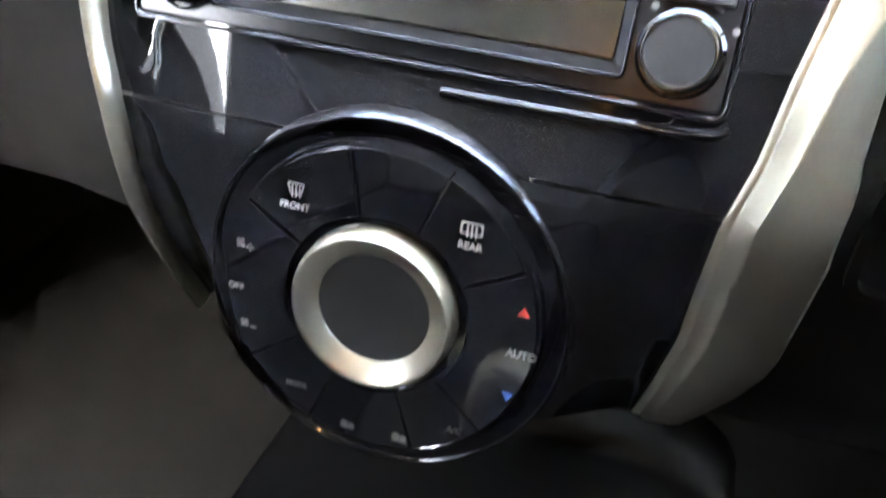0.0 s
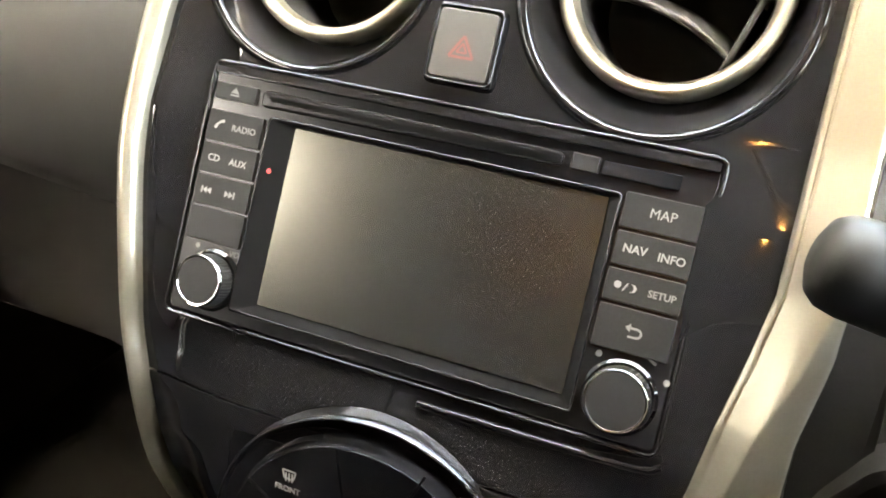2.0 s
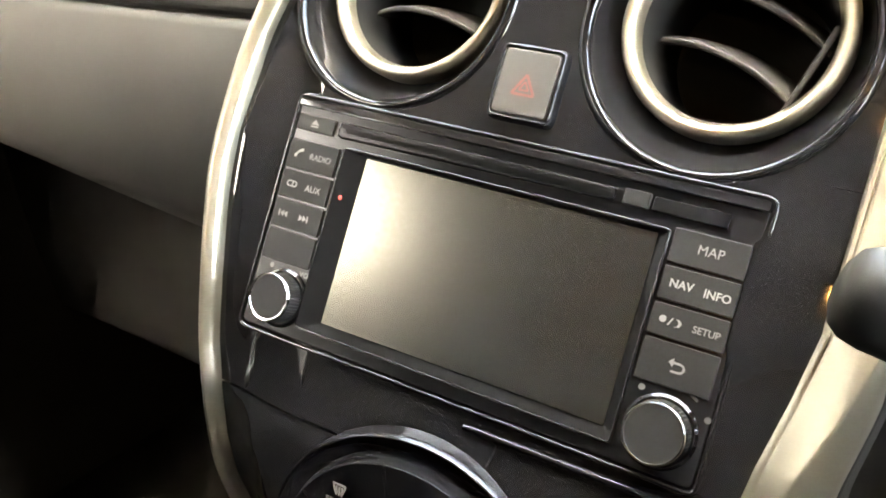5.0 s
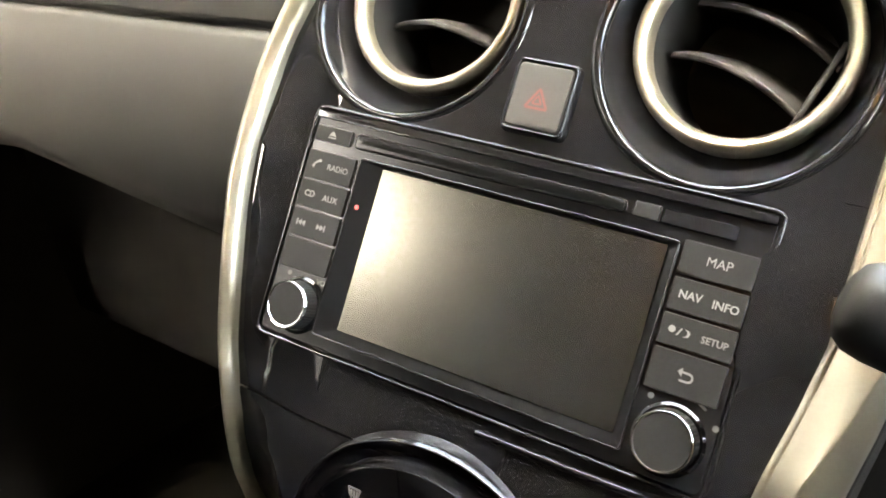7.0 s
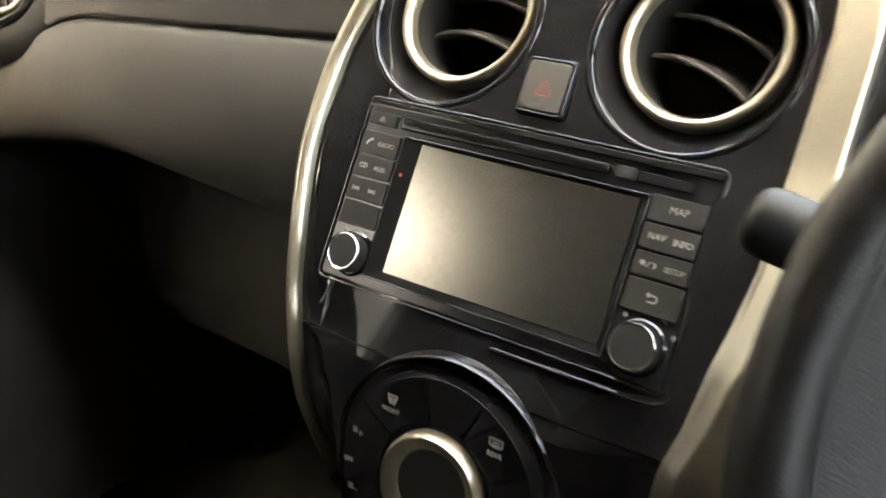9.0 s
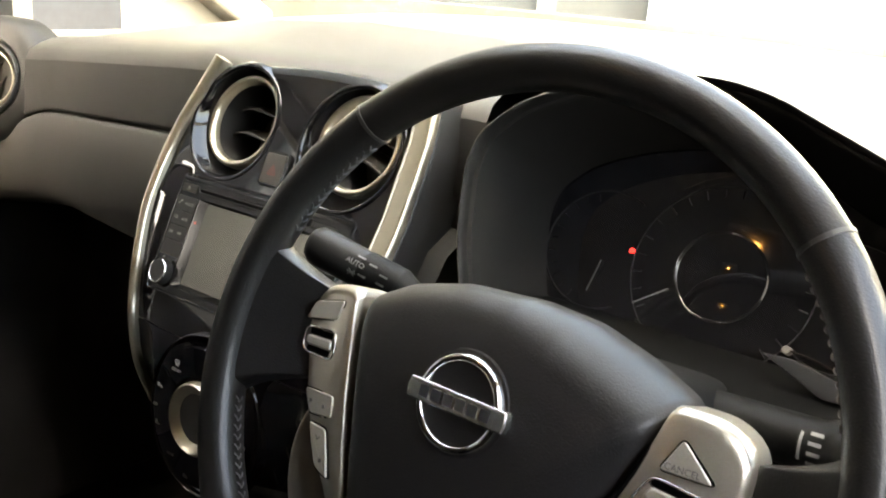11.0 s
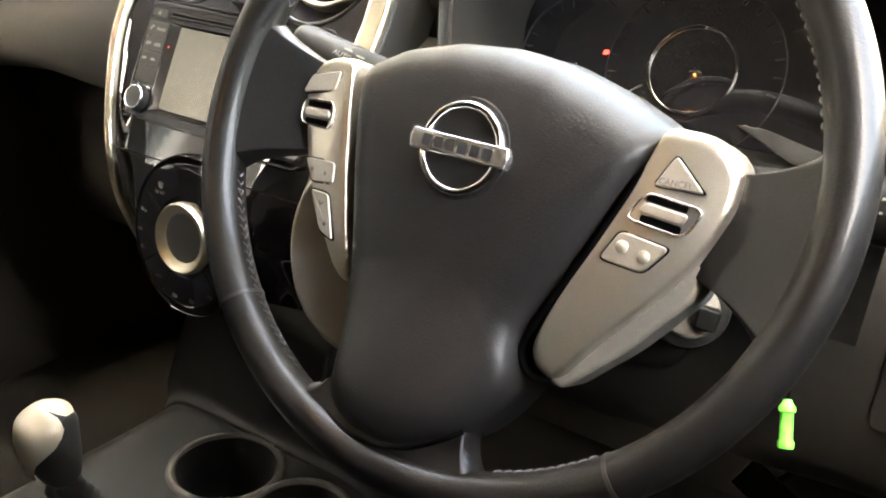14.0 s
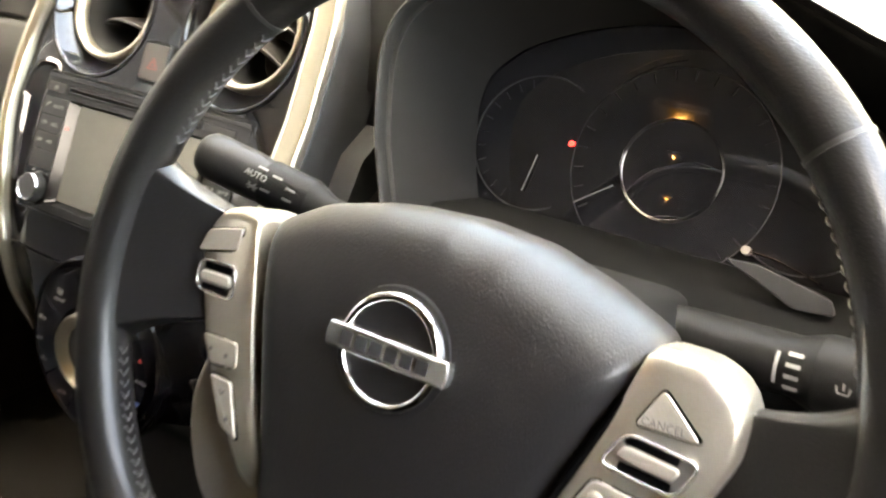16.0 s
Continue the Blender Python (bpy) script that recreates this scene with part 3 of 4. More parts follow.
# ---- round air vents ----
BARREL = mat("barrel_black", (0.012, 0.012, 0.012), 0.6, spec=0.25, grain=0.1)
def air_vent(m, label, silver=SILVER, tilt=0, s=1.0, bowl=GLOSS, shift=(0.0, 0.0)):
    """A vent whose bowl runs from its lip to a ring set back in it; shift is the lip's place from the ring's."""
    v = thing("air_vent", m, label, "air vent", "round dashboard air vents")
    prof = [(56.6, -4.2), (55.6, -2.2), (54.2, -0.5), (52.8, 0.3), (51.4, 0.2), (50.4, -0.8), (49.7, -2.8), (49.1, -5.5), (48, -9), (46.2, -13), (44.2, -16.5), (42, -19), (39, -20)]
    rings = []
    for r, z in prof:
        k = min(1.0, max(0.0, (z + 17) / 15))
        rings.append([(shift[0] * k + r * s * math.cos(2 * math.pi * i / 96), shift[1] * k + r * s * math.sin(2 * math.pi * i / 96), z) for i in range(96)])
    part("bowl", loft(rings, caps=False), bowl, v, "gloss black bowl" if bowl is GLOSS else "dark grey bowl", angle=60)
    part("ring", lathe([(42.6 * s, -21), (42.7 * s, -12), (42.2 * s, -9.4), (41.2 * s, -8), (39.8 * s, -7.6), (38.2 * s, -8.4), (36.8 * s, -10.4), (35.8 * s, -13.4), (35.5 * s, -16)], 96), silver, v, "satin silver ring", angle=60)
    part("barrel", lathe([(35.5 * s, -15.6), (35.2 * s, -24), (34 * s, -46), (32 * s, -64), (0, -66)], 56), BARREL, v, "matte black barrel", angle=50)
    for k, (off, wid) in enumerate(((-13, 29), (10, 31))):
        ring = []
        n = 16
        for z, th in ((-24, 0.5), (-25, 1.4), (-36, 2.2), (-58, 0.8)):
            row = []
            for sgn in (1, -1):
                for i in range(n + 1) if sgn > 0 else range(n, -1, -1):
                    x = (2 * i / n - 1) * wid * s
                    bow = 1 - (x / (wid * s)) ** 2
                    row.append((x, off * s + 4 * bow + sgn * th - (z + 24) * 0.32, z + 8 * bow - 5))
            ring.append(row)
        vane = part("vane", loft(ring), SOFT, v, "black airflow vane", angle=60)
        put(vane, 0, 0, 0, 0, 0, tilt)
    t = part("tab", box(27 * s, 30 * s, -20 * s, 20 * s, -56, -27, 1), HARD, v)
    put(t, 0, 0, 0, 0, 0, tilt)
    return v


for (mouth, ring), tilt, words in zip(VENTS, (-4, -17), ("level", "turned")):
    air_vent(at(ring[0], ring[1], 0), "round air vent with silver ring and " + words + " black vanes", tilt=tilt,
             shift=(mouth[0] - ring[0], mouth[1] - ring[1]))

# ---- climate dial ----
CLIM = at(2, -139, -13) @ pose(0, 0, 0, 17, 0, 0)
cl = thing("climate_control", CLIM, "round black climate control panel with a silver-ringed display", "climate control")
part("hood_ring", lathe([(71, -12), (69.9, -3.4), (69.3, -1.4), (68.5, -0.5), (67.6, -0.8), (66.4, -2.6), (64, -4.8), (60.5, -6)], 96), GLOSS, cl, "gloss black outer ring", angle=50)
part("base", lathe([(61, -3), (60, 0.5), (29, 2.5), (28, 2.5), (0, 2)], 96), GLOSS, cl, angle=40)
part("ring", lathe([(31, 2), (30.6, 8), (29, 10.5), (27.4, 10.6), (22, 6.4), (21, 5)], 96), SILVER, cl, "satin silver display ring", angle=50)
DISP = mat("display_dark", (0.02, 0.02, 0.019), 0.4, grain=0.08)
part("display", lathe([(21.3, 5.2), (12, 5.6), (0, 5.7)], 64), DISP, cl, "unlit dark display")


def sector(a0, a1, r0=34.5, r1=59, z0=1.0, z1=4.4, name="button"):
    n = max(3, int(abs(a1 - a0) / 6))
    pts = [(r1 * math.cos(radians(a0 + (a1 - a0) * i / n)), r1 * math.sin(radians(a0 + (a1 - a0) * i / n))) for i in range(n + 1)]
    pts += [(r0 * math.cos(radians(a1 + (a0 - a1) * i / n)), r0 * math.sin(radians(a1 + (a0 - a1) * i / n))) for i in range(n + 1)]
    return part(name, prism(pts, z0, z1, 0.5), GLOSS, cl)


fr = sector(103, 148)
re = sector(28, 67)
fan = sector(149, 214)
mode = sector(215, 246)
air = sector(247, 288)
ac = sector(289, 317)
tmp = sector(-42, 27)
top = sector(68, 102)


def polar(a, r):
    return r * math.cos(radians(a)), r * math.sin(radians(a))


LABEL = mat("label_white", (0.3, 0.296, 0.285), 0.6, grain=0.05)
FAINTLABEL = mat("label_grey", (0.17, 0.168, 0.162), 0.6, grain=0.05)
x, y = polar(125, 52)
x, y = x - 2, y - 5.5
mark([bar(-3, 2, 3, 2, 0.6), bar(-3, 2, -2, -1.6, 0.6), bar(3, 2, 2, -1.6, 0.6), bar(-2, -1.6, 2, -1.6, 0.6),
      bar(-1.4, 1, -1.2, -3, 0.6), bar(0, 1, 0.2, -3, 0.6), bar(1.4, 1, 1.6, -3, 0.6)], LABEL, fr, x, y + 1.5, 4.45)
lettering("FRONT", 3.5, LABEL, fr, x - 0.3, y - 5, 4.46, bold=0.06)
x, y = polar(46, 50)
x, y = x - 2.7, y + 1.6
mark([bar(-3.6, 2, 3.6, 2, 0.6), bar(-3.6, 2, -3.6, -1.8, 0.6), bar(3.6, 2, 3.6, -1.8, 0.6), bar(-3.6, -1.8, 3.6, -1.8, 0.6),
      bar(-1.5, 1, -1.3, -3, 0.6), bar(0, 1, 0.2, -3, 0.6), bar(1.5, 1, 1.7, -3, 0.6)], LABEL, re, x, y + 1.0, 4.45)
lettering("REAR", 3.6, LABEL, re, x, y - 5.4, 4.46, bold=0.06)
fans = [[(0, 0), (1.6, 0.5), (1.2, 1.7), (0.2, 1.6)], [(0, 0), (-0.5, 1.6), (-1.7, 1.2), (-1.6, 0.2)], [(0, 0), (-1.6, -0.5), (-1.2, -1.7), (-0.2, -1.6)], [(0, 0), (0.5, -1.6), (1.7, -1.2), (1.6, -0.2)]]
x, y = polar(167, 53)
mark(fans, LABEL, fan, x - 1.5, y + 1, 4.45)
mark([bar(-1.5, 0, 1.5, 0, 0.6), bar(0, -1.5, 0, 1.5, 0.6)], LABEL, fan, x + 2.4, y, 4.45)
x, y = polar(184, 54)
x, y = x - 1.2, y - 1.8
lettering("OFF", 3.6, LABEL, fan, x, y, 4.46, bold=0.05)
x, y = polar(201, 54)
y -= 1.5
mark(fans, LABEL, fan, x - 1.0, y + 0.5, 4.45)
mark([bar(-1.3, 0, 1.3, 0, 0.6)], LABEL, fan, x + 2.6, y - 0.5, 4.45)
x, y = polar(230, 50)
x, y = x + 3, y - 3.3
lettering("MODE", 3.1, FAINTLABEL, mode, x, y, 4.46, rz=0, bold=0.05)
x, y = polar(258, 51)
x, y = x + 3.5, y - 3
mark([disc(-1.5, 0, 1.6), disc(1.4, -0.3, 1.3), bar(-3, -1.5, 3, -1.5, 0.7)], FAINTLABEL, air, x, y, 4.45)
x, y = polar(279, 51)
x, y = x + 6, y - 2
mark([disc(-1.5, 0.3, 1.7), disc(1.4, 0, 1.4), bar(-3, -1.6, 3, -1.6, 0.7)], FAINTLABEL, air, x, y, 4.45)
x, y = polar(304, 51)
x, y = x + 6, y
lettering("A/C", 3.6, FAINTLABEL, ac, x, y, 4.46, bold=0.04)
x, y = polar(14, 53)
x += 2
mark([[(0, 2.1), (-2.2, -1.6), (2.2, -1.6)]], REDINK, tmp, x, y, 4.45)
x, y = polar(-6, 57)
x, y = x + 1, y + 2.2
lettering("AUTO", 3.9, LABEL, tmp, x - 3, y, 4.46, bold=0.04)
x, y = polar(-27, 55)
x, y = x + 3, y + 3.5
mark([[(0, -2.1), (2.2, 1.6), (-2.2, 1.6)]], BLUEINK, tmp, x, y, 4.45)

# side vent of the passenger
sv = air_vent(CAR @ Matrix.Translation((-0.662, 0.124, 0.059)) @ pose(0, 0, 0, 90 - 12, 0, 20), "round side vent with silver ring near the passenger door", tilt=60, s=0.88, bowl=HARD)
part("housing", lathe([(54, -2), (70, -5), (82, -14), (86, -30), (88, -60)], 56), HARD, sv, "dark grey vent housing", angle=50)

# ---- steering wheel ----
WHEEL = at(337.9, -21.7, 140.9) @ pose(0, 0, 0, 4.57, -0.33, -0.44) @ Matrix.Scale(0.958, 4)
sw = thing("steering_wheel", WHEEL, "black leather steering wheel with silver switch spokes", "steering wheel")
RR = 174.0
n = 160
line = [(RR * math.cos(2 * math.pi * i / n), RR * math.sin(2 * math.pi * i / n) , 0) for i in range(n)]
TUBE, DEEP = 12.2, 14.0
rim = part("rim", sweep(line, oval(TUBE, DEEP, 24), closed=True), LEATHER, sw, "grained black leather rim", angle=80)
put(rim, 6.2, -4.5, 12.6, -2.5, 1.9, 0)
SEAM = mat("seam_edge", (0.028, 0.027, 0.026), 0.35, grain=0.2)
for a in (223, 134, 42, 311):
    pts = [(RR * math.cos(radians(a + d)), RR * math.sin(radians(a + d)), 0) for d in (-0.35, -0.12, 0.12, 0.35)]
    part("seam", sweep(pts, oval(TUBE + 0.6, DEEP + 0.6, 20), straight=True), SEAM, rim, "raised leather seam")
# cross stitching on the inner face of the rim
THREAD = mat("grey_thread", (0.085, 0.085, 0.088), 0.7, grain=0.3, grain_size=2500)


def stitch(bm, a, da, t0, t1):
    """One thread from angle a at tube angle t0 to a + da at t1."""
    pts = []
    for k in range(5):
        s = k / 4
        t = radians(t0 + (t1 - t0) * s)
        ang = radians(a + da * s)
        r = RR + (TUBE + 0.4 + 0.5 * math.sin(math.pi * s)) * math.cos(t)
        pts.append((r * math.cos(ang), r * math.sin(ang), (DEEP + 0.4 + 0.5 * math.sin(math.pi * s)) * math.sin(t)))
    return merge(bm, sweep(pts, oval(0.45, 0.36, 5), straight=True))


for a0, a1 in ((136, 161), (197, 243), (290, 310), (16, 40)):
    b = bmesh.new()
    k = int((a1 - a0) / 1.9)
    for i in range(k):
        a = a0 + (a1 - a0) * i / k
        stitch(b, a, 1.2, 194, 183)
        stitch(b, a, 1.2, 172, 183)
    part("stitching", b, THREAD, rim, "grey cross stitching", flat=False)


def lower_lift(y):
    """The cover comes forward towards its lower end."""
    k = min(1.0, max(0.0, (-70 - y) / 95))
    return 20 * k * k * (3 - 2 * k)


def roll_off(x, y):
    """The cover falls away towards its upper edge beside the right-hand panel."""
    k = min(1.0, max(0.0, (x + 5) / 60))
    return -0.016 * max(0.0, 0.34 * x + 0.94 * y - 33) ** 2 * k * k * (3 - 2 * k)


def dome(outline, levels, z_low):
    """A cushion over an outline: levels are (scale, height)."""
    cx = sum(p[0] for p in outline) / len(outline)
    cy = sum(p[1] for p in outline) / len(outline)
    rings = [[(x, y, z_low) for x, y in outline]]
    for k, z in levels:
        rings.append([(cx + (x - cx) * k, cy + (y - cy) * k, z + lower_lift(cy + (y - cy) * k) + roll_off(cx + (x - cx) * k, cy + (y - cy) * k)) for x, y in outline])
    return loft(rings)


outline = rounded([(2, 53.5), (35, 51), (64, 43), (88, 33.5), (96, 29), (95, 20), (86, -2), (73, -37), (57, -76), (52, -91), (54, -104), (57, -113), (55, -122), (48, -134), (41, -145), (31, -156),
                   (14, -166.5), (-6, -171.5), (-24, -171.5), (-38, -165), (-46, -155), (-49.5, -140), (-52.5, -126), (-59, -108), (-66.5, -84), (-75, -56), (-82, -30), (-89, -2), (-92.5, 20), (-91, 29), (-68, 42), (-34, 51)], 4, 2)
cover = part("airbag_cover", dome(outline,
                                  [(1.0, -11), (0.995, -7), (0.984, -3), (0.968, 0.6), (0.947, 3.8), (0.92, 6.8), (0.885, 9.4), (0.84, 11.6), (0.77, 13.6), (0.65, 15.3), (0.46, 16.6), (0.25, 17.2), (0.05, 17.4)], -34),
             COVER, sw, "grained black airbag cover", angle=60)

# silver switch panels
half_pad = [(96, 29), (110, 29.5), (122, 25), (129.5, 16), (130, -2), (119, -32), (104, -56), (88, -82), (74, -104), (68, -107), (60.5, -103), (57.5, -95), (60, -82), (68, -57), (78, -31), (88, -2), (93.5, 21)]


left_pad = [(96, 29.5), (110, 29.5), (122, 26), (130, 18), (129.5, 6), (122, -12), (112, -36), (98.5, -59), (85.5, -76.5), (74, -92), (68, -96.5), (63, -95), (64, -86),
            (72, -62), (81, -30), (89.5, 6), (93.5, 22)]


def pad_height(x, y):
    u = abs(x) - 92
    return 7.5 - 0.0040 * max(0, u) ** 2 - 0.0006 * (y + 20) ** 2 * (1 if y > -20 else 0.6)


def switch_panel(s):
    outline = half_pad if s > 0 else left_pad
    pts = [(s * (x + (4 if s > 0 and x > 100 else -2 if s > 0 and (i > 9 or i == 0) else 0)), y) for i, (x, y) in enumerate(outline)]
    if s < 0:
        pts = pts[::-1]
    pts = rounded(pts, 5, 2)
    cx, cy = s * 96, -34
    rings = [[(x, y, -26) for x, y in pts]]
    for k, dz in ((1.0, -9.5), (0.99, -5.6), (0.968, -2.6), (0.935, -0.9), (0.88, 0.0), (0.6, 0.2), (0.3, 0.3), (0.02, 0.3)):
        rings.append([(cx + (x - cx) * k, cy + (y - cy) * k, pad_height(cx + (x - cx) * k, cy + (y - cy) * k) + dz) for x, y in pts])
    return part("switch_panel", loft(rings), SILVER_PAINT, sw, "satin silver switch panel", angle=50)


BTN = mat("switch_silver", (0.43, 0.4, 0.34), 0.36, metal=0.55, grain=0.05, bump=0.05, bump_size=3000)
WELL = mat("switch_well", (0.12, 0.115, 0.105), 0.45, metal=0.4, grain=0.1)
GREYINK = mat("dark_grey_ink", (0.16, 0.15, 0.14), 0.6, grain=0.1)


def switch(panel, pts, z, radius=2.5, material=None, name="button"):
    g = part("gap", prism(rounded([(c[0], c[1]) for c in grow(pts, 0.9)], radius + 0.6, 3), z - 3, z + 0.35), VOID, panel)
    return part(name, prism(rounded(pts, radius, 3), z - 3, z + 1.5, 0.9, 3), material or BTN, panel)


def grow(pts, d):
    cx = sum(p[0] for p in pts) / len(pts)
    cy = sum(p[1] for p in pts) / len(pts)
    out = []
    for x, y in pts:
        v = Vector((x - cx, y - cy))
        v = v * (1 + d * 1.25 / max(v.length, 1e-3))
        out.append((cx + v.x, cy + v.y))
    return out


pr = switch_panel(1)
k = switch(pr, [(96, -0.6), (121, 1.0), (103.5, 15.8)], 7.0, 3)
lettering("CANCEL", 4.3, GREYINK, k, 106.5, 2.6, 8.6, rz=3, bold=0.03)


def rocker(panel, well, bar_pts, z):
    """A dark well with a bright bezel and a rounded rocker bar across it."""
    pts = rounded(well, 5, 5)
    part("well", prism(pts, z - 3, z + 0.3), WELL, panel, "dark grey switch well")
    part("bezel", sweep([(x, y, z + 0.5) for x, y in pts], oval(0.75, 0.9, 8), closed=True), BRIGHT, panel, "bright bezel", angle=70)
    u = (Vector(bar_pts[1]) - Vector(bar_pts[0])).normalized()
    v = Vector((-u.y, u.x))
    mid = sum((Vector(q) for q in bar_pts), Vector((0, 0))) / 4
    half = (Vector(bar_pts[1]) - Vector(bar_pts[0])).length / 2
    for sgn in (1, -1):
        c = mid + v * sgn * 5.1
        part("slot", prism(rounded([tuple(c + u * half * a + v * 1.75 * h) for a, h in ((-0.93, -1), (0.93, -1), (0.93, 1), (-0.93, 1))], 1.1, 4), z, z + 0.55), VOID, panel)
    return part("rocker", prism(rounded(bar_pts, 2.6, 5), z - 1, z + 2.0, 1.2, 4), BTN, panel, "silver rocker switch")


rocker(pr, [(87, -18.5), (117, -20.5), (123, -6), (94.5, -4)], [(92.5, -14.2), (114.5, -15.6), (117, -10), (95, -8.6)], 7.3)
k = switch(pr, [(80, -40.5), (102.5, -41.5), (112.5, -27), (87, -24.8)], 7.4, 3.5)
for x, y in ((90, -32), (101.5, -34)):
    part("stud", lathe([(3.4, 0), (2.8, 1.3), (1.5, 2.0), (0, 2.1)], 16), BTN, k).matrix_local = pose(x / 1000, y / 1000, 0.0086)
part("seam_gap", sweep([(70, -108.5, 0), (60, -107.5, 2), (54, -102, 3.4), (52, -94, 4.2), (57.5, -78, 5.2), (74, -37, 6.4), (87, -2, 5.6), (94, 17, 2.6), (96.5, 25, -1.5)], oval(2.0, 2.0, 8), n=48), VOID, sw)
pl = switch_panel(-1)
k = switch(pl, [(-126, 3.5), (-103, 8.5), (-101.5, 20.5), (-122, 15)], 6.0, 2.5)
rocker(pl, [(-122, -14), (-98.5, -14), (-100.5, 2.0), (-123.5, 0)], [(-119.5, -9.8), (-101, -9), (-102, -3.4), (-120.5, -4.4)], 7.0)
switch(pl, [(-103, -45.5), (-87, -43.5), (-89.5, -31.5), (-111, -32.5)], 7.2, 2.5)
k = switch(pl, [(-88.5, -71.5), (-77.5, -75), (-88, -50), (-101.5, -49.5)], 7.6, 2.5)
mark([bar(-1.6, 1.2, 0, -1.0, 0.8), bar(0, -1.0, 1.6, 1.2, 0.8)], GREYINK, k, -91.5, -56, 9.15)
mark([disc(0, 0, 1.3)], GREYINK, k, -85.5, -67, 9.15)
for x, y in ((-104, -38.5), (-94, -39)):
    mark([disc(0, 0, 1.2)], GREYINK, pl, x, y, 8.75)
# silver backs of the spokes, matte; the shade behind the panels darkens their colour
BACK = mat("matte_dim_silver", (0.16, 0.15, 0.13), 0.6, grain=0.06, bump=0.1, bump_size=2000)
part("spoke_back", prism(rounded([(-92, -34), (-112, -37), (-126, -50), (-130, -72), (-126, -94), (-116, -114), (-102, -128), (-80, -139), (-60, -141), (-50, -125), (-62, -90)], 9, 4), -36, -13, 5, 3), BACK, sw, "matte silver spoke back, darkened for shade")
part("spoke_back", prism(rounded([(104, -20), (126, -28), (128, -45), (101, -82), (72, -113), (58, -106), (62, -80)], 7, 4), -36, -7, 4, 3), BACK, sw, "matte silver spoke back, darkened for shade")


# black arms that grow out of the rim towards the panels and under the cover
def arm(a0, a1, flank0, flank1, r_in, drop, label):
    """A leather web inside the rim from angle a0 to a1, with rounded throats at both ends."""
    rings = []
    n = 60
    for k in range(n + 1):
        a = a0 + (a1 - a0) * k / n
        u = min(1.0, (a - a0) / flank0, (a1 - a) / flank1)
        d = 5 + (RR - 5 - r_in) * (1 - math.sqrt(max(0.0, 1 - u * u)))
        lip = min(1.0, 0.18 + (a - a0) / 8.5, 0.18 + (a1 - a) / 8.5)
        th = 11.5 * math.sqrt(1 - (1 - lip) ** 2)
        nose = min(10.0, 0.6 * d)
        sec = [(1.0 + (d - nose - 1) * q / 6, th) for q in range(6)]
        sec += [(d - nose + nose * math.sin(math.pi * q / 10), th * math.cos(math.pi * q / 10)) for q in range(11)]
        sec += [(1.0 + (d - nose - 1) * (5 - q) / 6, -th) for q in range(6)]
        c, t = math.cos(radians(a)), math.sin(radians(a))
        rings.append([((RR - w) * c, (RR - w) * t, z - drop * w) for w, z in sec])
    ob = part("arm", loft(rings), LEATHER, sw, label, angle=70)
    put(ob, 6.2, -4.5, 12.6, -2.5, 1.9, 0)


arm(-22, 15.5, 7, 7, 98, 0.55, "black leather spoke arm")
arm(162.3, 198, 5.5, 7.5, 98, 0.6, "black leather spoke arm")
arm(241, 291, 9, 8, 132, 0.42, "black leather lower spoke arm")

line = [(-54, -131, 17), (-51.5, -144, 21), (-46.5, -154, 24.5), (-37, -162, 28), (-22, -166, 30), (-5, -166, 30.5), (13, -161.5, 29), (29, -152.5, 26), (41, -143, 21.5)]
part("seam_gap", sweep([(x, y, z - 1.2) for x, y, z in line], oval(1.3, 1.6, 8), n=40), VOID, sw)

mat_badge = mat("badge_grey", (0.05, 0.05, 0.05), 0.4, metal=0.5, grain=0.1)
# round chrome badge with a plain cross bar
bd = part("badge", lathe([(25.2, 0.4), (25.0, 2.6), (24.3, 4.0), (23.2, 4.8), (22.0, 4.9), (21.0, 4.2), (20.4, 2.8), (20.2, 0.4)], 96), CHROME, sw, "chrome ring badge with a cross bar", angle=60)
put(bd, -4.2, -6, 16.4)
part("cross_bar", prism(rounded([(-29, -5.6), (29, -5.6), (30.2, 0), (29, 5.6), (-29, 5.6), (-30.2, 0)], 1.2, 3), 0.6, 6.2, 1.3, 4), BRIGHT, bd)
for i in range(6):
    part("inlay", prism(rect(-21.6 + i * 7.4, -16.2 + i * 7.4, -2.9, 2.9, 0.5, 2), 5.9, 6.32), mat_badge, bd, "dull grey inlay bar")
part("backing", lathe([(27.5, -2), (27, 0.6), (25, 1.2), (0, 0.9)], 56), COVER, bd)

# ---- steering column, stalks and lock ----
col = thing("steering_column", at(10, -2, 9), "black plastic steering column cover", "steering column")
rings = []
for z, w, y0, y1, dx in ((100, 52, -70, 8, 0), (80, 58, -84, 14, 0), (30, 66, -104, 20, 0), (-30, 72, -116, 26, 0), (-100, 74, -118, 26, 0)):
    pts = rounded([(-w + dx, y0), (w + dx, y0), (w + dx, y1), (-w + dx, y1)], 24, 5)
    rings.append([(324 + x, y, z) for x, y in pts])
part("shroud", loft(rings), mat("column_black", (0.006, 0.006, 0.006), 0.55, spec=0.14, grain=0.12, bump=0.25, bump_size=1500, mottle=0.08), col, angle=50)


CAPGREY = mat("stalk_cap_grey", (0.009, 0.009, 0.0088), 0.45, spec=0.2, grain=0.1, bump=0.1, bump_size=2500)


STALK = mat("stalk_black", (0.005, 0.005, 0.005), 0.5, spec=0.1, grain=0.12, bump=0.15, bump_size=2000)


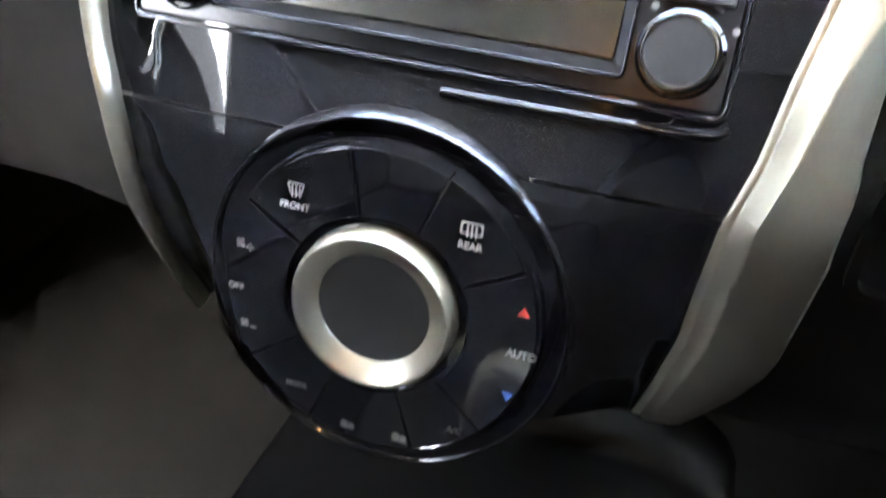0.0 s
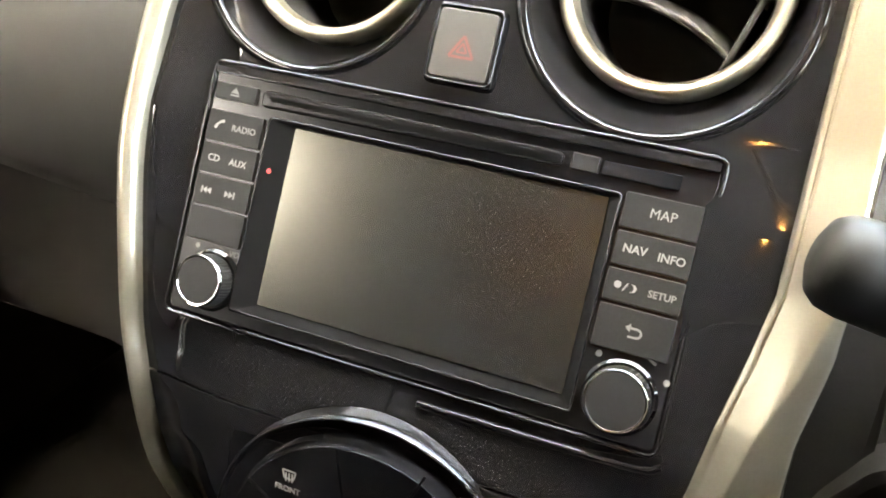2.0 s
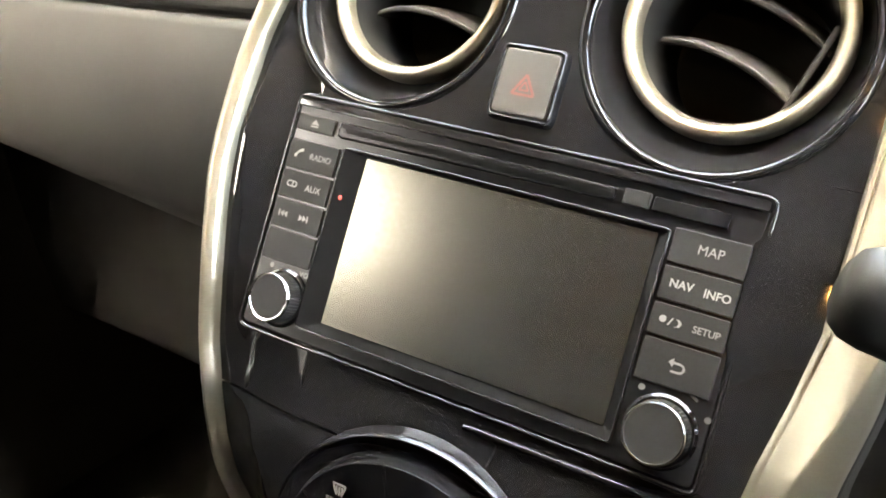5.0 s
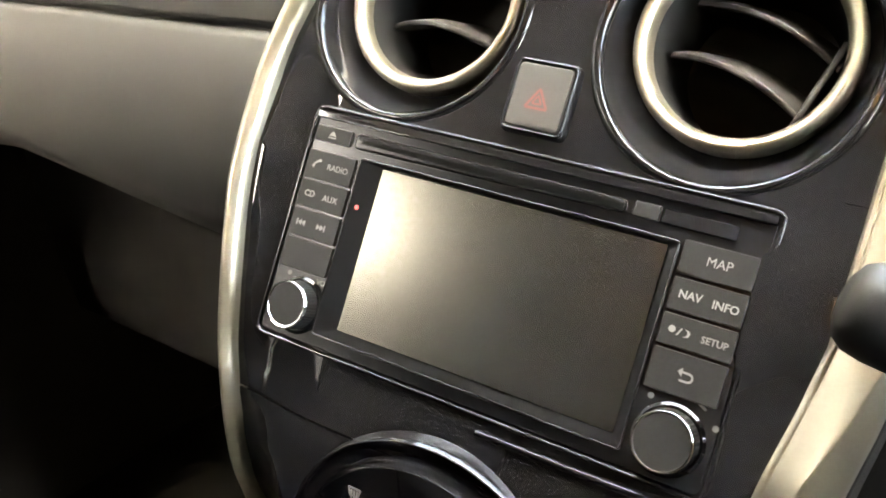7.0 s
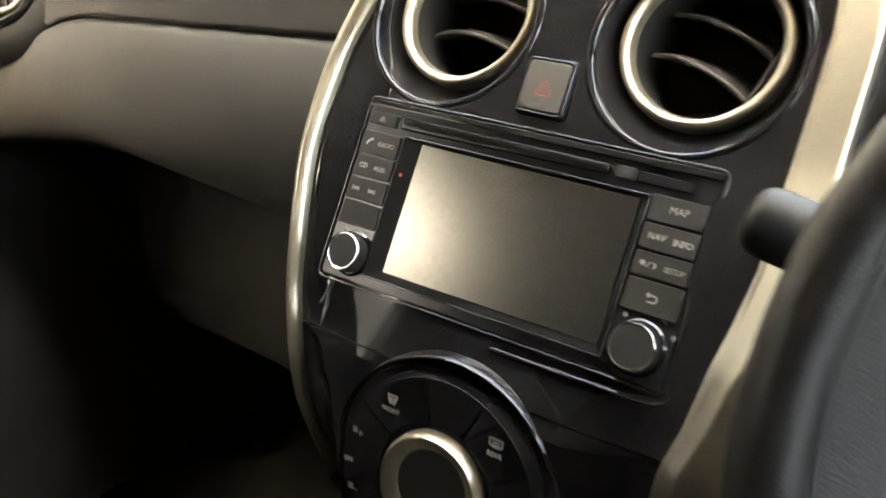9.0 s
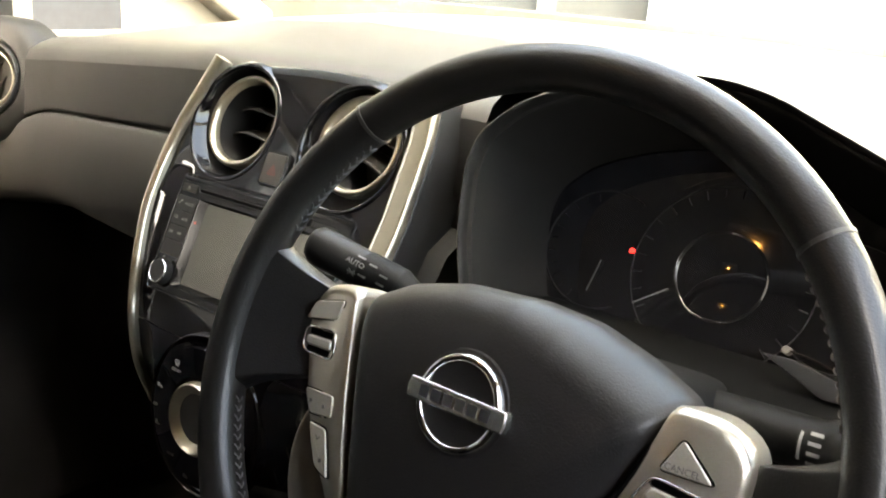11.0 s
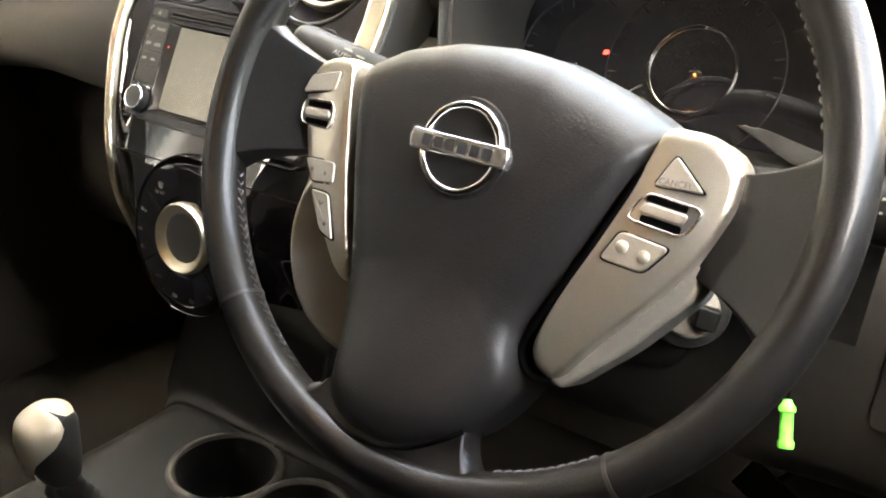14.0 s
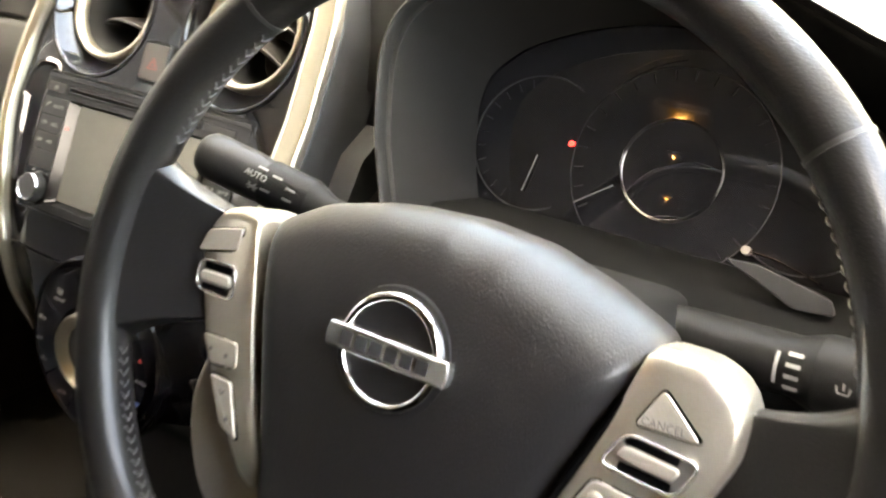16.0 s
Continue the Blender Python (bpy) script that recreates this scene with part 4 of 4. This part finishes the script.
def stalk(base, tip, r0, r1, name, label, collar):
    """A control stalk from the column to its end cap."""
    v = Vector(tip) - Vector(base)
    L = v.length
    m = STACK @ Matrix.LocRotScale(Vector(base) / 1000, v.to_track_quat("Z", "Y"), None)
    t = thing(name, m, label, "control stalk", "steering column stalks")
    part("stem", lathe([(0, 0), (r0, 0), (r0, L * 0.45), (r1, L * 0.52)], 32), STALK, t)
    part("collar", lathe([(r1, L * 0.52), (r1 + 0.6, L * 0.53), (r1 + 0.6, L * 0.7), (r1, L * 0.71)], 36), STALK, t, "turning collar")
    part("end_cap", lathe([(r1 - 0.6, L * 0.71), (r1 + 0.4, L * 0.74), (r1 + 0.6, L * 0.93), (r1 - 0.2, L * 0.965), (r1 - 2.2, L * 0.985), (r1 - 6, L * 0.997), (0, L)], 36), collar, t, "rounded end cap", angle=50)
    return t


ls = stalk((280, 1, 33), (133, 25, 73), 9.0, 13.0, "wiper_stalk", "black wiper stalk with white switch markings", CAPGREY)
rs = stalk((390, 2, -12), (549, 9, 20), 15, 18.5, "light_stalk", "black light stalk with white switch markings", STALK)


def on_stalk(t, dist, r, ang):
    """A pose on the skin of a stalk, facing out, with text along it."""
    return pose(0, 0, 0, 0, 0, ang) @ pose(r / 1000, 0, dist / 1000, 0, 90, 0)


def stalk_print(t, dist, r, ang, ob):
    ob.matrix_local = on_stalk(t, dist, r, ang)


mv = (STACK.inverted() @ ls.matrix_world).to_3x3().inverted() @ Vector((0.5, 0.1, 0.85))
A_L = math.degrees(math.atan2(mv.y, mv.x))
mv = (STACK.inverted() @ rs.matrix_world).to_3x3().inverted() @ Vector((0.15, 0.0, 0.98))
A_R = math.degrees(math.atan2(mv.y, mv.x))
ob = lettering("AUTO", 5.0, INK, ls, 0, 0, 0, bold=0.05)
stalk_print(ls, 112, 13.7, A_L, ob)
ob = mark([bar(-2.5, -2, 2.5, 2, 0.8), bar(-2.5, 2, 2.5, -2, 0.8), bar(-3.5, 0, 3.5, 0, 0.8)], DIMINK, ls, 0, 0, 0)
stalk_print(ls, 112, 13.7, A_L - 28, ob)
for dist, da in ((106, 16), (116, 22), (96, 2), (96, -22), (110, -24)):
    ob = mark([bar(-3, 0, 3, 0, 1.3)], DIMINK, ls, 0, 0, 0, "marking")
    stalk_print(ls, dist - 6, 13.8, A_L + da, ob)
for i, da in enumerate((30, 14, -2, -18)):
    ob = mark([bar(-3.4, 0, 3.4, 0, 2.0)], INK if i > 1 else DIMINK, rs, 0, 0, 0, "marking")
    stalk_print(rs, 77, 19.3, A_R + da, ob)
for i in range(9):
    ob = mark([bar(-0.8, 0, 0.8, 0, 1.7)], INK, rs, 0, 0, 0, "marking")
    stalk_print(rs, 69, 18.7, A_R + 26 - i * 5.2, ob)
ob = mark([bar(-2.4, 1.6, 2.4, 1.6, 0.7), bar(-2.4, 1.6, -3.2, -1.6, 0.7), bar(2.4, 1.6, 3.2, -1.6, 0.7), bar(0, 0, 0, -3.2, 0.9)], INK, rs, 0, 0, 0)
stalk_print(rs, 100, 19.0, A_R + 12, ob)

ob = mark([bar(-0.9, 0, 0.9, 0, 9)], INK, rs, 0, 0, 0, "marking")
stalk_print(rs, 127, 18.6, A_R, ob)
part("end_ring", lathe([(17.2, 136), (18.8, 137), (18.8, 140), (17.2, 141)], 36), SILVER_PAINT, rs, "dull silver ring")
# unreadable moulded marks on the airbag cover
for y, w in ((-2.2, 9), (-5.2, 6)):
    mark([bar(-w / 2, 0, w / 2, 0, 1.1)], GREYINK, cover, 66, y, 9.9, "moulded_mark", rz=-6)

LOCK = at(424, -73.6, -3) @ pose(0, 0, 0, 12, 28, 0)
ig = thing("ignition_lock", LOCK, "silver-faced ignition lock with a black key in it", "ignition lock")
part("housing", lathe([(25, -70), (25, -4), (23, 0), (17.2, 1)], 40), HARD, ig, "black lock housing", angle=50)
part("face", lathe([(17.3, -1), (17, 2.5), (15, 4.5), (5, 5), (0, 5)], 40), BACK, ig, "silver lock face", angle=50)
part("key_head", box(1, 15, -7, 7, 4, 13, 2, 3), STALK, ig, "black key head")
GREEN = mat("green_plastic", (0.1, 0.75, 0.08), 0.4, grain=0.05)
tag = thing("key_tag", at(492, -120, -16) @ pose(0, 0, 0, 0, 0, 14), "bright green plastic tube tag hanging from a stalk", "key tag")
part("tube", lathe([(0, -14), (4.2, -14), (4.8, -12.6), (4.8, -9.8), (3.9, -9), (3.9, 6.5), (4.9, 7.2), (4.9, 9.8), (3.2, 12), (2.6, 14), (0, 14.4)], 24), GREEN, tag, angle=50).matrix_local = pose(0, 0, 0, -90, 0, 0)
part("cord", sweep([(0, 13, 0), (5, 34, 6), (22, 78, 16), (52, 114, 24)], oval(0.6, 0.6, 6), n=16), VOID, tag, "thin black cord")

# ---- instrument cluster under its hood ----
ARCH = [(210, 30), (194, 65), (184, 99), (180, 121), (183, 143), (195, 159), (213, 174), (252, 192), (300, 204), (342, 206.5), (378, 200), (408, 188.5), (447, 173), (480, 159), (503, 132), (514, 95), (514, 40)]


def arch(z, k, dx=0.0, dy=0.0):
    cx, cy = 342, 90
    return [(cx + (p.x - cx) * k + dx, cy + (p.y - cy) * k + dy, z) for p in curve_points([(x, y, 0) for x, y in ARCH], 48)]


clu = thing("instrument_cluster", at(1.5, -6, 9.5), "unlit instrument cluster with ringed dials under a black hood", "instrument cluster")
rings = [arch(-210, 1.06, dy=74), arch(-60, 1.035, dy=16), arch(-22, 1.025, dy=3), arch(-13, 1.015), arch(-10, 1.0)]
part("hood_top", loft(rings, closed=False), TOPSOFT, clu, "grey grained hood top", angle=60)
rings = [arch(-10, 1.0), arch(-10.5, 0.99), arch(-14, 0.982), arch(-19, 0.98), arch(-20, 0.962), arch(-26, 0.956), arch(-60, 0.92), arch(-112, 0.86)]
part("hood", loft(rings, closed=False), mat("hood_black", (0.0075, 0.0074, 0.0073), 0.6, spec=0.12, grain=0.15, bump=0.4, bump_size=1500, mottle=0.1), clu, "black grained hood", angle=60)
DIAL = mat("dial_black", (0.005, 0.005, 0.006), 0.045, grain=0.1, rough_var=0.02)
# near-black base and weak gloss carry the shade of the hood on this panel
part("lower_panel", loft([[(170, 52, -114), (520, 52, -114)], [(176, 40, -60), (516, 40, -60)], [(185, 24, -30), (512, 24, -30)], [(185, -60, -34), (512, -60, -34)]], closed=False), mat("cluster_base_shaded", (0.003, 0.003, 0.003), 0.7, spec=0.03, grain=0.12, bump=0.2, bump_size=1500), clu)
part("dial_plate", prism([(x, y) for x, y, _ in arch(0, 0.9)], -122, -114), DIAL, clu)
RINGM = mat("dial_ring", (0.6, 0.57, 0.52), 0.15, metal=1.0, rough_var=0.03)
GREYLINE = mat("dial_grey", (0.012, 0.012, 0.012), 0.5, spec=0.3, grain=0.1)
d = part("dial", lathe([(33.2, 0), (33.1, 2.4), (32.7, 3.0), (32.1, 2.5), (31.2, 0.4)], 72), RINGM, clu, "thin polished dial ring", angle=60)
put(d, 346, 100, -114)
part("scale_ring", lathe([(66.6, 0), (66.5, 0.8), (66.1, 0.9), (65.8, 0.2)], 96), GREYLINE, d, angle=60)
part("dial_face", lathe([(31.2, 0.6), (28, 1.0), (23, 1.5), (17, 1.95), (10, 2.25), (4, 2.4), (0, 2.42)], 64), DIAL, d, "domed dark dial centre", angle=80)
for i in range(22):
    a = radians(215 - i * 12.4)
    part("tick", prism(bar(58 * math.cos(a), 58 * math.sin(a), 64.5 * math.cos(a), 64.5 * math.sin(a), 0.6 if i % 2 else 1.0), 0.2, 0.7), GREYLINE, d)
part("needle", prism(bar(-33, -18, -56, -35, 0.7), 2.0, 3.0), mat("needle_white", (0.11, 0.11, 0.105), 0.4, grain=0.05), d, "white needle")
d2 = part("dial", lathe([(46.6, 0), (46.4, 1.2), (45.9, 1.3), (45.5, 0.2)], 80, 60, 300), GREYLINE, clu, "thin dark dial ring", angle=60)
put(d2, 252, 98, -114)
part("needle", prism(bar(4, -8, 0, -34, 0.6), 2.0, 3.0), bpy.data.materials["needle_white"], d2, "white needle")
for i in range(11):
    a = radians(110 + i * 14)
    part("tick", prism(bar(38 * math.cos(a), 38 * math.sin(a), 43.5 * math.cos(a), 43.5 * math.sin(a), 0.7), 0.2, 0.7), GREYLINE, d2)
d3 = part("dial", lathe([(44.6, 0), (44.4, 1.2), (43.9, 1.3), (43.5, 0.2)], 80, -120, 120), GREYLINE, clu, "thin dark dial ring", angle=60)
put(d3, 430, 100, -114)
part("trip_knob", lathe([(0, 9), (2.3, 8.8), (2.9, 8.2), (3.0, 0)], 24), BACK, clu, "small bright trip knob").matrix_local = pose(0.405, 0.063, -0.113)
part("side_ledge", prism(rounded([(405, 50), (424, 51), (463, 43), (467, 35), (446, 33), (427, 41)], 3, 3), -2, 2, 1), HARD, clu, "dark grey ledge beside the column").matrix_local = pose(0, 0.004, -0.054, 8, 0, 0)
# thin polished strips stand in for highlights along a clear cover's edge
part("lens_glint", sweep([(402, 63, -106), (420, 62.5, -104), (436, 59, -102), (450, 55, -100)], oval(0.6, 0.6, 6), n=16), RINGM, clu, "strip standing in for a glint on the clear cover")
part("lens_glint", sweep([(302, 154, -108), (318, 165, -108), (335, 172, -108)], oval(0.35, 0.35, 6), n=12), RINGM, clu, "strip standing in for a glint on the clear cover")
RED = bpy.data.materials.new("warning_red")
RED.use_nodes = True
rb = RED.node_tree.nodes["Principled BSDF"]
rb.inputs["Base Color"].default_value = (0.8, 0.02, 0.02, 1)
rb.inputs["Emission Color"].default_value = (1, 0.03, 0.03, 1)
rb.inputs["Emission Strength"].default_value = 0.12
part("warning_light", prism(rounded([(274.5, 101), (276.5, 100.4), (279, 101.6), (279, 103.8), (277, 104.8), (274.8, 103.8)], 0.7, 2), -114, -113.2), RED, clu, "lit red warning light")

# ---- centre console below the stack ----
CONSOLE = mat("console_black", (0.0055, 0.0055, 0.0055), 0.5, spec=0.14, grain=0.15, bump=0.3, bump_size=1400, mottle=0.1)
con = thing("centre_console", CAR, "black plastic centre console with three cup holders", "centre console")
prof = [(150, -150), (30, -205), (2, -212), (-2, -236), (8, -318), (2, -344), (-14, -350), (-120, -350), (-300, -342), (-560, -300), (-640, -298)]


WELLS = ((36, -46, 47), (131, -52, 40), (80, -158, 38))
g = bmesh.new()
nx, ny = 64, 110
x0, x1 = -108.0, 182.0
grid = []
line = curve_points([(0, y, z) for y, z in prof[1:]], ny)
for p in line:
    k = min(1.0, max(0.0, (-205 - p.z) / 110)) if p.y > -40 else 1.0
    a, c = -52 + (x0 + 52) * k, 145 + (x1 - 145) * k
    grid.append([g.verts.new((a + (c - a) * i / nx, p.y, p.z - 26 * (abs(2 * i / nx - 1) ** 8))) for i in range(nx + 1)])
for p, q in zip(grid, grid[1:]):
    for i in range(nx):
        c = sum((v.co for v in (p[i], p[i + 1], q[i + 1], q[i])), Vector()) / 4
        if c.y < 2 and c.z < -335 and any((c.x - wx) ** 2 + (c.y - wy) ** 2 < (r + 2.5) ** 2 for wx, wy, r in WELLS):
            continue
        g.faces.new((p[i], p[i + 1], q[i + 1], q[i]))
bmesh.ops.delete(g, geom=[v for v in g.verts if not v.link_faces], context="VERTS")
part("top", g, CONSOLE, con, angle=60, flat=False)
for s, x in ((-1, x0), (1, x1)):
    part("side", loft([[(x, p.y, p.z - 26) for p in line if p.z < -310 or p.y < -40], [(x + s * 10, p.y, -700) for p in line if p.z < -310 or p.y < -40]], closed=False), HARD, con, angle=60)
for wx, wy, r in WELLS:
    w = part("cup_holder", lathe([(r + 5, -5), (r + 1, 0.5), (r - 1.5, 0.0), (r - 2.5, -4), (r - 6, -66), (r - 12, -72), (0, -73)], 56), CONSOLE, con, "black cup holder well", angle=50)
    put(w, wx, wy, -350)
    # lip in a paler plastic than the well, in place of the rim's highlight
    part("lip", lathe([(r + 8, -3), (r + 6.5, 1.2), (r + 3.5, 2.6), (r + 0.5, 2.0), (r - 1.2, -2)], 56), SOFT, w, "rounded lip, paler grey for its highlight", angle=60)
gr_ = part("ring", lathe([(48, -2), (47.5, 4), (45.5, 7), (42.5, 6.4), (40, 2)], 72), SILVER, con, "satin silver ring round a cup holder", angle=60)
put(gr_, 80, -158, -349)

gear = thing("gear_lever", CAR @ Matrix.Translation((0.0295, -0.211, -0.2295)) @ pose(0, 0, 0, 14, 6, 0) @ Matrix.Scale(0.82, 4), "gear lever with silver-topped black knob and gaiter", "gear lever")
rings = []
for z, a, bq, dy in ((-58, 13, 13, 0), (-48, 18, 18, 0), (-28, 23, 23, 0), (-8, 25, 25, 1), (8, 25.2, 27, 2), (20, 22, 24, 3), (27, 14, 16, 4), (30, 4, 5, 5)):
    rings.append([(3 + a * math.cos(2 * math.pi * i / 28), dy + bq * math.sin(2 * math.pi * i / 28), z) for i in range(28)])
part("knob", loft(rings), HARD, gear, "black gear knob", angle=70)
CAPZ = [-30, -24, -16, -8, 0, 8, 14, 20, 24, 27.6, 30, 32, 32.4]
rings = []
for z in CAPZ:
    a = ramp(z, [(-30, 25.4), (-8, 27.2), (8, 27.4), (20, 24.4), (27.6, 16.6), (30, 10), (32, 4.2), (32.4, 0.3)])
    dy = ramp(z, [(-30, -0.5), (8, 1.5), (20, 2.2), (32, 3), (33, 3)])
    end = 286 + 96 / (1 + math.exp(-(z - 6) / 8.0))
    start = 140 - 116 / (1 + math.exp(-(z - 17) / 3.0))
    row = []
    for i in range(25):
        t = radians(start + i * (end - start) / 24)
        row.append((2.4 + a * math.cos(t), dy + a * 1.045 * math.sin(t), z))
    rings.append(row)
b = loft(rings, closed=False)
ext = bmesh.ops.solidify(b, geom=b.faces[:], thickness=1.2)
part("cap", b, mat("knob_silver", (0.5, 0.45, 0.36), 0.3, metal=0.35, grain=0.04), gear, "satin silver knob cap", angle=60)
part("stem", lathe([(9, -148), (8, -34)], 20), HARD, gear)
rings = []
for k in range(15):
    t = k / 14
    r = 34 - 23 * t + (2.4 if k % 2 else -1.5) * (1 - t * 0.4)
    rings.append([((r + 1.6 * math.sin(5 * a + k)) * math.cos(a), (r + 1.6 * math.sin(5 * a + k)) * math.sin(a), -156 + 112 * t) for a in [2 * math.pi * i / 40 for i in range(40)]])
part("gaiter", loft(rings), LEATHER, gear, "folded black leather gaiter", angle=70)

# pocket in the driver's knee panel
pk = thing("storage_pocket", CAR @ Matrix.Translation((0.205, 0.010, -0.082)) @ pose(0, 0, 0, 92, 0, 0), "dark open storage pocket beside the stack", "storage pocket")
out = rounded([(-48, -40), (48, -40), (48, 36), (-28, 36), (-46, 6)], 9, 4)
inn = rounded([(-44, -36), (44, -36), (44, 32), (-25, 32), (-42, 5)], 8, 4)
part("rim", loft([[(x, y, -14) for x, y in out], [(x, y, 2.0) for x, y in out], [(x, y, 3.0) for x, y in inn], [(x, y, -12) for x, y in inn]], caps=False), HARD, pk, "raised black plastic rim")
# black filling stands in for the shade deep in the pocket
part("recess_shade", prism(inn, -30, -10), VOID, pk)

# blank switches in the driver's lower panel
sb_ = thing("switch_bank", CAR @ Matrix.Translation((0.572, 0.053, -0.082)) @ pose(0, 0, 0, 88, 0, 0), "black switch bank with two rounded blank covers", "switch bank")
part("plate", prism(rect(-46, 62, -66, 60, 8), -14, 3, 2), HARD, sb_)
for x0, x1, y0, y1 in ((-34, 40, 4, 52), (-28, 44, -55, -13)):
    c = part("cover", prism(rect(x0, x1, y0, y1, 9), 0, 5.5, 1.6, 3), HARD, sb_, "blank rounded cover")
    part("edge", sweep([(x, y, 5.2) for x, y in rect(x0 - 1.2, x1 + 1.2, y0 - 1.2, y1 + 1.2, 10, 4)], oval(0.9, 0.9, 6), closed=True), WELL, c, "pale edge", angle=70)

# pedal in the footwell
pd = thing("brake_pedal", CAR @ Matrix.Translation((0.423, 0.40, -0.462)) @ pose(0, 0, 0, 50, 0, 0) @ pose(0, 0, 0, 0, 0, -24) @ Matrix.Scale(0.72, 4), "ribbed black rubber brake pedal", "pedal")
part("pad", box(-45, 45, -28, 28, -6, 2, 3), HARD, pd)
for i in range(8):
    part("rib", box(-40 + i * 11, -36 + i * 11, -25, 25, 1.5, 4.5, 1), HARD, pd)
part("lever", sweep([(0, 18, -4), (0, 60, -60), (0, 250, -120), (0, 420, -230)], rounded([(-7, -4), (7, -4), (7, 4), (-7, 4)], 2), up=(1, 0, 0), n=12), HARD, pd)

# ---- outside ----
FACADE = mat("light_facade", (0.38, 0.375, 0.36), 0.8, grain=0.08, grain_size=3, mottle=0.1)
POST = mat("steel_post", (0.2, 0.22, 0.24), 0.5, grain=0.1, mottle=0.1)
bl = thing("building", CAR @ Matrix.Translation((-1.5, 9.0, -0.95)), "pale building front with dark steel posts", "building")
part("wall", box(-9000, 15000, 600, 900, 0, 5200, 10), FACADE, bl)
part("roof", box(-9300, 15300, 100, 1100, 5200, 5450, 20), POST, bl)
PANE = mat("blue_grey_glass", (0.22, 0.27, 0.31), 0.08, mottle=0.15, rough_var=0.03)
for i in range(12):
    part("post", box(-8200 + i * 2000 - 90, -8200 + i * 2000 + 90, 300, 480, 0, 5200, 8), POST, bl)
    if i % 3 != 1:
        w = part("window", box(-8200 + i * 2000 + 280, -8200 + i * 2000 + 1650, 560, 590, 500, 2700, 8), POST, bl)
        part("pane", box(-8200 + i * 2000 + 340, -8200 + i * 2000 + 1590, 545, 556, 560, 2640), PANE, w)

# added block: darkens the left windows and leaves a gap of bright sky
SHADE = mat("blocker_blue_grey", (0.022, 0.026, 0.032), 0.7, grain=0.08, grain_size=4, mottle=0.12)
sb = thing("side_light_blocker", CAR @ Matrix.Translation((-4.2, 0.6, -0.95)), "added blue-grey wall that blocks light beside the parked car", "building")
part("wall", box(-3000, 0, -5050, 9000, 0, 6200, 10), SHADE, sb)
# added lower block: hides the low sky, so only the screen's upper part glows
part("low_blocker", box(-3000, -300, -9800, -5060, 0, 3360, 10), SHADE, sb, "added lower wall that trims the glow on the screen")
part("roof", box(-3100, 120, -5150, 9100, 6200, 6350, 20), POST, sb)
for i in range(6):
    part("post", box(20, 160, -4000 + i * 2100, -3880 + i * 2100, 0, 6200, 8), POST, sb)
